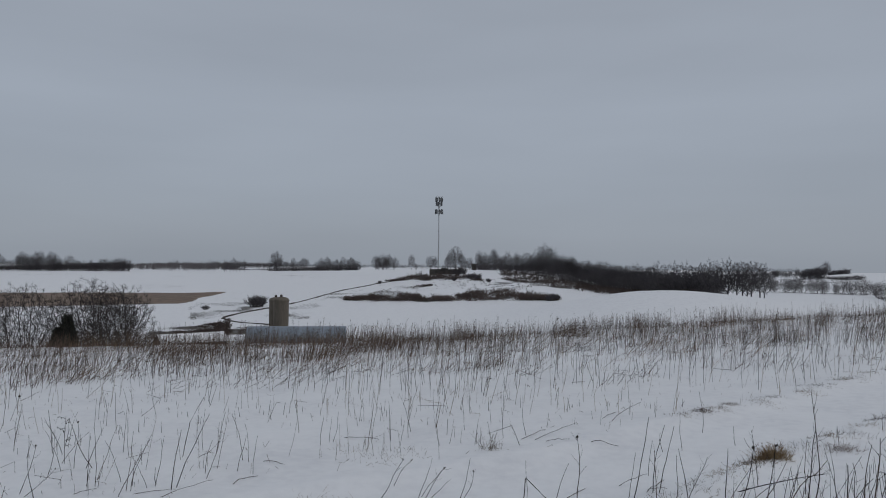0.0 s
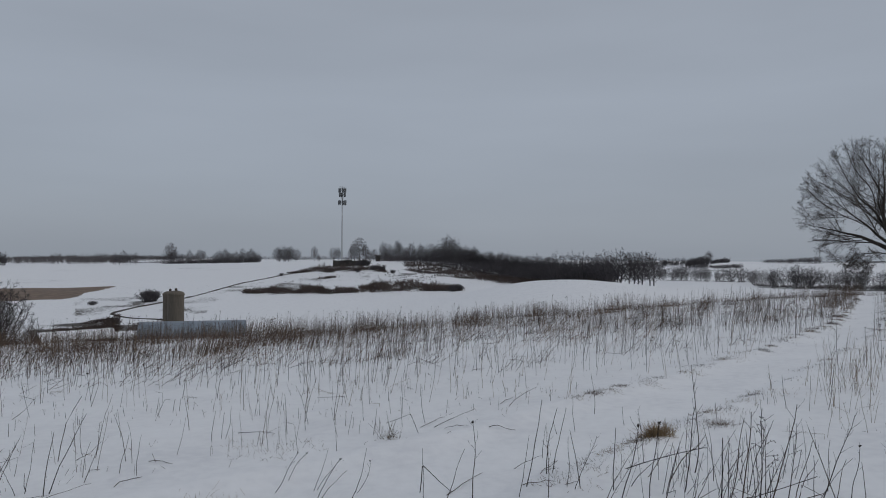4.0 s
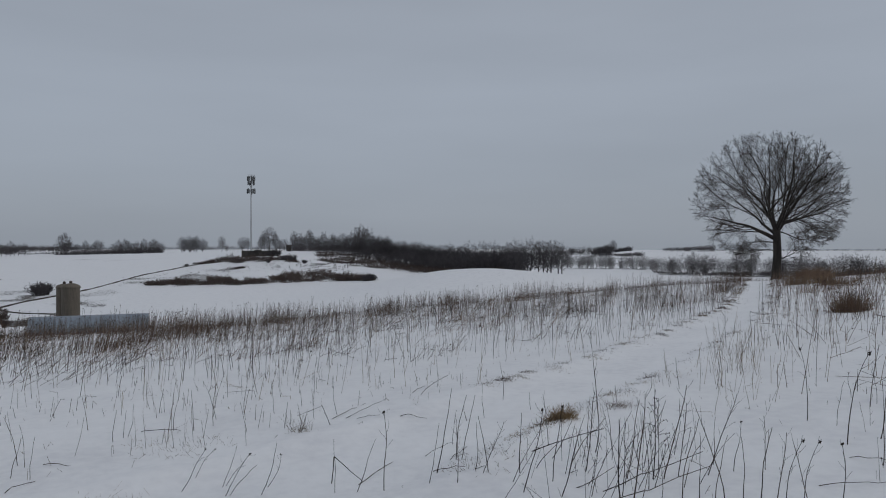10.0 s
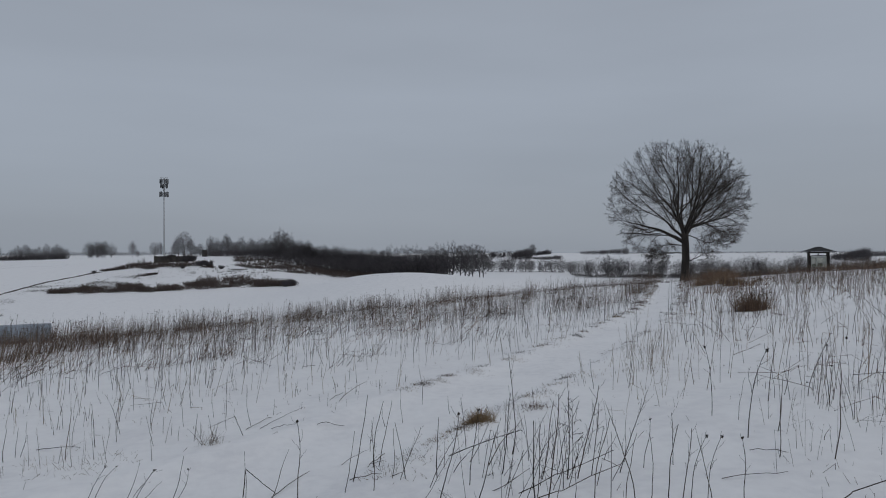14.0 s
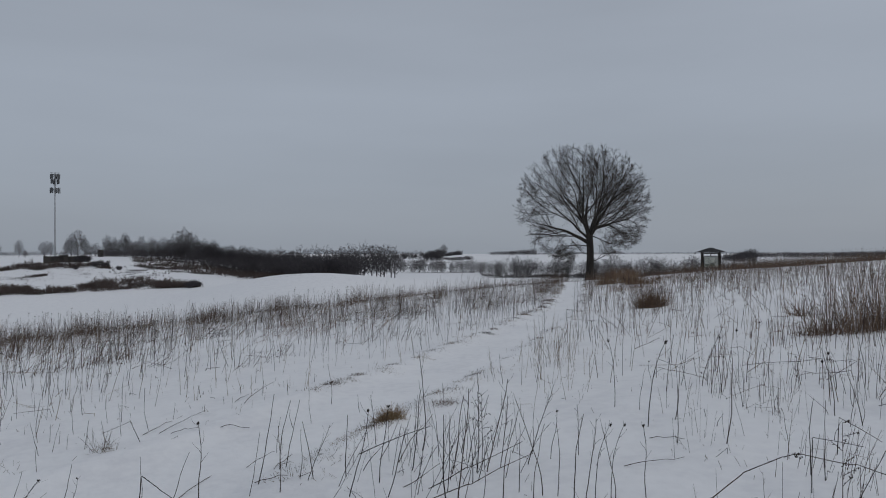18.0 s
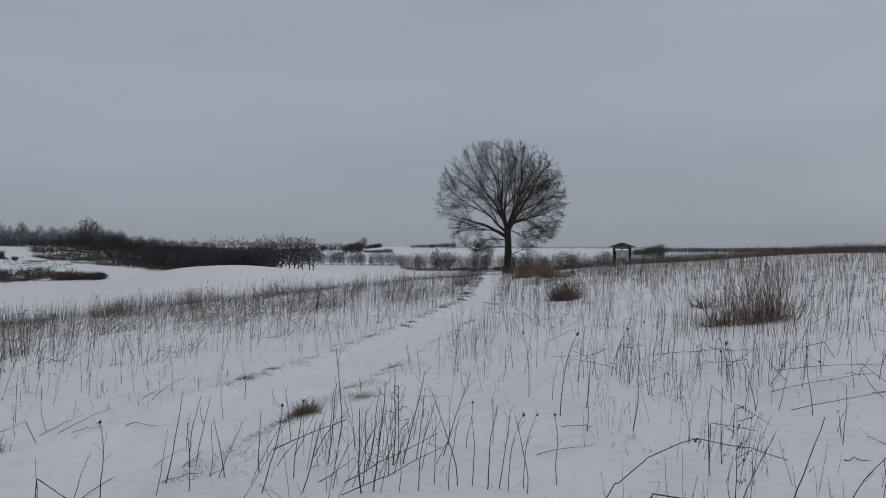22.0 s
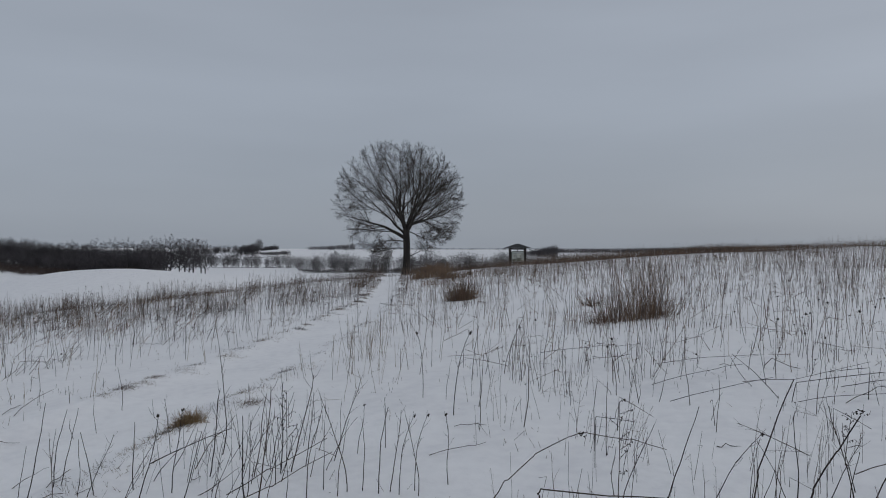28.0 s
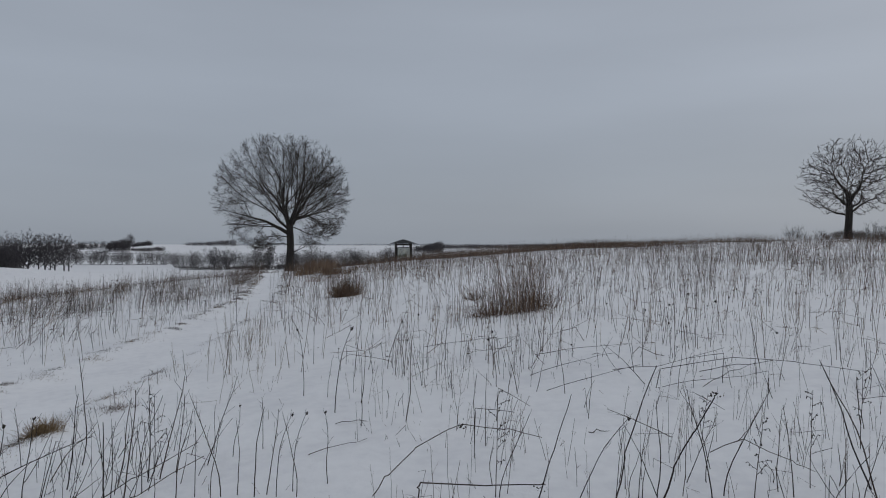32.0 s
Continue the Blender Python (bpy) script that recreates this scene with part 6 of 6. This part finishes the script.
NEAR_SNOW = ((0.18, 6.83, 0.02, 0.42, 0), (0.27, 6.94, 0.0, 0.31, 0), (0.31, 6.93, 0.06, 0.36, 0), (-1.05, 5.02, 0.45, 0.17, 0), (-1.29, 5.13, 0.36, 0.04, 0), (-1.79, 5.19, 0.18, 0.04, 0), (0.76, 7.01, 0.05, 0.42, 0), (0.97, 6.92, 0.08, 0.54, 0), (1.17, 7.0, 0.01, 0.54, 0), (1.23, 7.32, 0.0, 0.55, 0), (0.77, 4.92, 0.2, 0.34, 2), (0.89, 5.14, 0.14, 0.24, 2), (1.08, 4.88, 0.15, 0.43, 0), (1.11, 4.9, 0.18, 0.31, 0), (-1.97, 6.1, -0.29, 0.52, 0), (-2.31, 8.87, 0.34, 0.27, 0), (-2.33, 6.31, 0.12, 0.38, 0), (-2.24, 5.78, 0.1, 0.45, 0))
NEAR_CROSSED = ((3.58, 4.2, 0.64, 0.33, 1), (3.63, 3.93, 0.27, 0.31, 0), (3.4, 3.26, 0.33, 0.19, 0), (3.07, 3.59, 0.21, 0.45, 0), (2.83, 4.8, 0.23, 0.18, 0), (2.5, 3.87, 0.09, 0.51, 0), (2.68, 4.16, 0.15, 0.75, 0), (3.0, 4.62, 0.34, 0.17, 0), (2.83, 3.98, 0.17, 0.08, 0), (3.01, 3.33, 0.12, 0.66, 2), (3.21, 3.15, 0.09, 0.58, 0), (3.5, 2.84, 0.04, 0.76, 0), (3.56, 2.79, 0.08, 0.8, 1), (3.58, 2.74, 0.09, 0.5, 0), (3.66, 2.64, 0.05, 0.43, 0), (3.75, 2.54, 0.1, 0.66, 0), (3.88, 2.39, 0.02, 0.59, 0), (4.24, 2.03, 0.04, 0.56, 2))
NEAR_SLOPE = ((5.65, 2.49, 0.14, 0.7, 0), (6.3, 3.68, 0.01, 0.77, 2), (5.94, 3.0, 0.07, 0.91, 2), (5.9, 2.2, 0.14, 0.88, 0), (7.08, 2.72, 0.12, 0.45, 0), (4.64, 0.76, -0.0, 0.5, 1), (4.79, 0.87, 0.0, 0.33, 0), (5.58, 1.38, 0.02, 0.61, 0), (4.18, 1.95, 0.06, 0.47, 1), (4.13, 2.07, 0.05, 0.58, 2), (3.91, 2.56, 0.03, 0.56, 0), (3.97, 2.39, 0.02, 0.61, 1), (4.07, 2.2, 0.06, 0.66, 0), (6.35, 3.41, 0.01, 0.48, 0), (6.27, 2.95, 0.01, 0.62, 0))
NEAR_STAND = ((4.71, 0.53, 0.23, 0.75, 0), (4.8, 0.3, 0.27, 0.56, 2), (4.88, 0.11, 0.0, 0.49, 0), (5.11, 0.15, 0.01, 0.36, 0), (5.02, 0.09, 0.0, 0.37, 0), (4.9, 0.04, 0.01, 0.29, 0), (4.92, -0.01, 0.01, 0.43, 1), (4.93, -0.03, -0.01, 0.29, 0), (4.97, -0.11, -0.21, 0.44, 0), (4.97, -0.11, 0.06, 0.63, 0), (5.06, -0.24, 0.04, 0.47, 0), (5.3, -0.22, 0.07, 0.39, 1), (5.36, -0.33, -0.02, 0.41, 0), (5.11, -0.4, 0.01, 0.65, 1), (5.62, -0.32, -0.08, 0.47, 0), (5.17, -0.45, 0.01, 0.62, 1), (6.24, -0.41, 0.05, 0.15, 0), (5.31, -0.82, -0.01, 0.56, 1))
NEAR_WEEDS = ((5.59, -1.05, 0.0, 0.27, 0), (5.4, -1.08, -0.02, 0.4, 0), (5.43, -1.17, -0.01, 0.52, 0), (5.58, -1.21, -0.35, 0.79, 0), (5.45, -1.23, -0.31, 0.84, 0), (5.39, -1.02, -0.25, 0.17, 0), (6.21, 0.03, -0.5, 0.23, 1), (7.86, 0.59, -0.44, 0.44, 0), (8.15, 0.9, -0.27, 0.3, 0), (5.65, -0.63, -0.0, 0.07, 0))
for row in (*NEAR_LEFT, *NEAR_SNOW, *NEAR_OPEN, *NEAR_CLUMP, *NEAR_CROSSED, *NEAR_SLOPE, *NEAR_STAND, *NEAR_WEEDS):
    gx, gy, across, up, kind = row
    bearing = math.degrees(math.atan2(gx - FOOT_X, gy - FOOT_Y)) + (90 if across > 0 else -90)
    put_stalk(gx, gy, math.hypot(across, up) + 0.03, math.degrees(math.atan2(abs(across), up)), bearing, ((0, 1, 3, 6, 9)[one.randint(5)], (2, 7)[one.randint(2)], (4, 11)[one.randint(2)], 1)[kind])
for i in range(len(MODELS)):
    if not used[i]:
        put_stalk(*polar(62 + 5 * i, 7.4), 0.5, 4, 60, i)
# more of the slanting clump beside the path
for k in range(12):
    f = one.rand()
    put_stalk(3.6 + 0.9 * f + one.normal(0, 0.14), 3.0 + 0.5 * f + one.normal(0, 0.25), one.uniform(0.3, 0.6), abs(one.normal(13, 8)), one.normal(140, 30), (0, 1, 2, 3, 7, 5)[one.randint(6)])
# the open stand beyond, right of the path
for k in range(120):
    a, r = (one.uniform(54, 102), math.sqrt(one.uniform(5.6 ** 2, 9.2 ** 2))) if k < 100 else (one.uniform(86, 104), math.sqrt(one.uniform(3.6 ** 2, 5.4 ** 2)))
    gx, gy = polar(a, r)
    put_stalk(gx, gy, one.uniform(0.14, 0.6) if k % 3 else one.uniform(0.45, 0.75), abs(one.normal(0, 5)), one.uniform(0, 360), (0, 1, 3, 6, 9, 0, 1, 3, 6, 9, 2, 7, 4, 5, 10, 2)[one.randint(16)])
# thin clumps on the open slope, left of the path
for ca, cr, n, spread in ((-20, 7.6, 5, 0.4), (-24, 8.5, 7, 0.6), (9, 9.0, 5, 0.5), (-13, 7.0, 4, 0.4), (27, 7.6, 5, 0.4)):
    for k in range(n):
        gx, gy = polar(ca, cr)
        put_stalk(gx + one.normal(0, spread), gy + one.normal(0, spread), one.uniform(0.2, 0.6), abs(one.normal(4, 8)), one.uniform(0, 360), (0, 1, 3, 6, 9, 2)[one.randint(6)])


# stalks with a shape of their own
def bent_stalk(x, y, view, steps, radius, label, head=None):
    """A bent stalk through a few bends, each (across, up) in metres along a bearing's crosswise line."""
    a = radians(view + 90)
    pts = [np.array([math.sin(a) * u, math.cos(a) * u, v]) for u, v in steps]
    fine = []
    for p0, p1 in zip(pts[:-1], pts[1:]):
        fine += [p0 + (p1 - p0) * f for f in (0.04, 0.5, 0.96)]
    P = np.array([fine]) + one.normal(0, 0.004, (1, len(fine), 3))
    root = tagged(new("bent_stalk", tube_mesh("bent_stalk", P, np.full((1, 1), radius) * np.linspace(1, 0.6, len(fine))[None], 6, STALK_NEAR)), label, "stalk", "bent stalks near the camera")
    root.location = (x, y, ground(x, y))
    if head is not None:
        c = np.array([math.sin(a) * head[0], math.cos(a) * head[0], head[1]]) + one.normal(0, 0.016, (14, 3))
        part("seed_head", blob_mesh("seed_head", c, one.uniform(0.003, 0.008, 14), HEAD, 5), root, "dark shrivelled seed head")
    return root


bent_stalk(4.28, 1.12, 58, ((0, -0.05), (0, 0.14), (0.02, 0.165), (0.42, 0.15), (0.78, 0.14)), 0.0052, "thick dark stalk bent sharply over the snow", (0.72, 0.12))
bent_stalk(4.36, 1.51, 58, ((0, -0.03), (0.1, 0.12), (0.28, 0.29), (0.5, 0.42), (0.6, 0.44), (0.85, 0.41), (1.1, 0.35)), 0.0036, "long dry stalk arching over with a withered head", (0.57, 0.43))
bent_stalk(5.2, 1.2, 58, ((0, -0.03), (0, 0.34), (0.01, 0.36), (0.3, 0.33)), 0.003, "thin snapped stalk hanging sideways")
bent_stalk(4.79, 0.1, 64, ((0, -0.03), (0.06, 0.28), (0.16, 0.58), (0.24, 0.82)), 0.0046, "long dark stalk leaning over the snow")
bent_stalk(4.9, -0.14, 66, ((0, -0.03), (0.08, 0.2), (0.19, 0.42), (0.31, 0.62)), 0.0056, "thick dark stalk leaning, with a seed head", (0.31, 0.63))
bent_stalk(5.3, -0.35, 68, ((0, 0.2), (0.2, 0.3), (0.5, 0.16), (0.62, 0.1)), 0.003, "fallen stalk lying over a weed clump")
bent_stalk(7.7, 0.45, 70, ((0, 0.0), (0.05, 0.2), (0.7, 0.33), (1.3, 0.3), (1.95, 0.22)), 0.004, "long dry stalks lying bent in an arc")
bent_stalk(8.1, 1.0, 66, ((0, 0.05), (0.5, 0.1), (1.2, 0.3)), 0.0033, "thin stalk fallen slantwise over the snow")
bent_stalk(7.2, 1.4, 62, ((0, 0.03), (0.4, 0.16), (0.95, 0.3)), 0.0033, "thin stalk fallen slantwise over the snow")
bent_stalk(2.03, 4.46, 18, ((-0.14, -0.03), (-0.12, 0.22), (0.0, 0.1), (0.14, -0.02)), 0.0042, "dark stalk snapped into a sharp angle")
bent_stalk(-1.2, 6.4, -10, ((0, -0.03), (0.06, 0.34), (0.2, 0.62)), 0.004, "long dry stalk leaning over the snow")


def lying_stick(x0, y0, x1, y1, rise, radius):
    """A fallen stick from one resting place to another, bowed a little off the snow."""
    z0 = ground(x0, y0)
    f = np.linspace(0, 1, 7)
    P = np.stack([(x1 - x0) * f, (y1 - y0) * f, height(x0 + (x1 - x0) * f, y0 + (y1 - y0) * f) - z0 + 0.008 + rise * f * (1.4 - 0.4 * f) + 0.012 * np.sin(f * 5)], -1)[None]
    P[:, 1:-1] += one.normal(0, 0.006, (1, 5, 3))
    root = tagged(new("fallen_stick", tube_mesh("fallen_stick", P, np.full((1, 1), radius) * np.linspace(1, 0.6, 7)[None], 5, STALK_NEAR)), "thin dark stalk fallen on the snow" if rise < 0.05 else "thin dark stalk fallen slantwise over the snow", "stick", "fallen sticks")
    root.location = (x0, y0, z0)


for row in ((-.35, 6.07, -.08, 5.92, 0), (.44, 7.1, .83, 6.94, 0.02), (-.52, 5.34, -.3, 5.73, 0), (2.07, 4.32, 2.64, 4.93, 0), (2.95, 4.5, 3.42, 5.02, 0), (2.68, 4.24, 2.91, 4.08, 0), (2.41, 6.58, 3.03, 7.2, 0), (2.55, 6.51, 3.21, 7.08, 0.03), (3.67, 7.09, 4.35, 7.8, 0.1), (3.63, 7.3, 4.06, 7.82, 0), (2.63, 6.37, 2.86, 6.24, 0.02),
            (3.07, 6.16, 3.34, 6.05, 0.02)):
    lying_stick(*row, one.uniform(0.003, 0.0042))
for row in ((3.7, 3.75, 4.4, 4.25, 0.2), (4.85, 2.41, 5.31, 2.2, 0.02), (5.62, 2.75, 5.84, 2.45, 0), (7.77, .4, 8.32, -.28, 0.05), (8.52, .16, 8.93, -.53, 0.1), (7.93, .04, 8.78, -.37, 0.1), (6.1, .64, 6.22, .48, 0), (7.89, 1.83, 8.69, 1.12, 0.1),
            (9.3, 4.0, 10.2, 3.0, 0.02), (9.0, 2.2, 9.7, 1.2, 0.04)):
    lying_stick(*row, one.uniform(0.003, 0.0042))
for k in range(2):
    bent_stalk(3.5 + 0.14 * k, 2.7 + 0.15 * k + one.normal(0, 0.1), 46, ((-0.3 + 0.02 * k, 0.02), (0.0, 0.16 + 0.03 * k), (0.4, 0.38 + 0.02 * k)), 0.0036, "long dry stalk slanting through a thick clump")
for gx, gy, tall, kind in ((4.43, 1.9, 0.54, 4), (4.04, 2.32, 0.55, 3), (4.13, 2.15, 0.6, 7), (5.5, 1.25, 0.62, 9), (3.82, 4.3, 0.5, 7), (-2.13, 6.09, 0.5, 4), (-1.39, 5.4, 0.5, 2)):
    put_stalk(gx, gy, tall, abs(one.normal(0, 5)), one.uniform(0, 360), kind)


def leafy_weed(x, y, tall, label, seed):
    """A withered weed: one stem, short side stems and curled dry leaves."""
    rng = np.random.RandomState(seed)
    P = branch_lines(rng, np.array([[0, 0, -0.03]]), np.array([[0.02, 0, 1.0]]), np.array([tall]), 0.03, 0, 9)
    R = np.full((1, 1), 0.0034) * np.linspace(1, 0.4, 9)
    root = tagged(new("withered_weed", tube_mesh("withered_weed", P, R, 5, STALK_NEAR)), label, "weed", "withered weeds")
    root.location = (x, y, ground(x, y))
    S, D, L, r, own = sprout(rng, P, R, 9, 0.35, 1.0, (40, 75), 0.2, np.array([tall]), 4)
    P2 = branch_lines(rng, S, D, L, 0.12, -0.05, 4)
    for i in range(len(P2)):
        twig = part("side_stem", tube_mesh("side_stem", P2[i:i + 1], np.full((1, 4), 0.0019), 3, STALK_NEAR), root)
        for j in range(3):
            tip = P2[i, 1 + j]
            d = unit(rng.normal(0, 1, 3) + np.array([0, 0, -0.8]))
            side = unit(np.cross(d, rng.normal(0, 1, 3)))
            n = np.cross(d, side)
            ln, w = rng.uniform(0.012, 0.024), rng.uniform(0.003, 0.006)
            V = np.array([tip, tip + d * ln * 0.45 + side * w + n * 0.003, tip + d * ln, tip + d * ln * 0.45 - side * w + n * 0.003, tip + d * ln * 0.5 - n * 0.003])
            part("leaf", mesh_from("leaf", V, np.array([[0, 1, 4], [1, 2, 4], [2, 3, 4], [3, 0, 4], [0, 3, 1], [1, 3, 2]]), HEAD, False), twig)
    return root


leafy_weed(4.63, 0.78, 0.66, "withered weed with dark curled leaves, upright in snow", 1)
leafy_weed(5.15, -0.62, 0.5, "withered weed with dark curled leaves among stalks", 2)
leafy_weed(5.5, -0.9, 0.62, "withered weed with dark curled leaves among stalks", 3)
leafy_weed(4.2, 3.3, 0.6, "tall withered weed in a clump beside the path", 4)
leafy_weed(6.4, -1.2, 0.6, "withered weed with dark curled leaves among stalks", 5)
leafy_weed(-2.3, 6.3, 0.5, "withered weed with dark curled leaves in open snow", 6)
leafy_weed(6.1, -0.2, 0.4, "small withered weed in snow", 7)
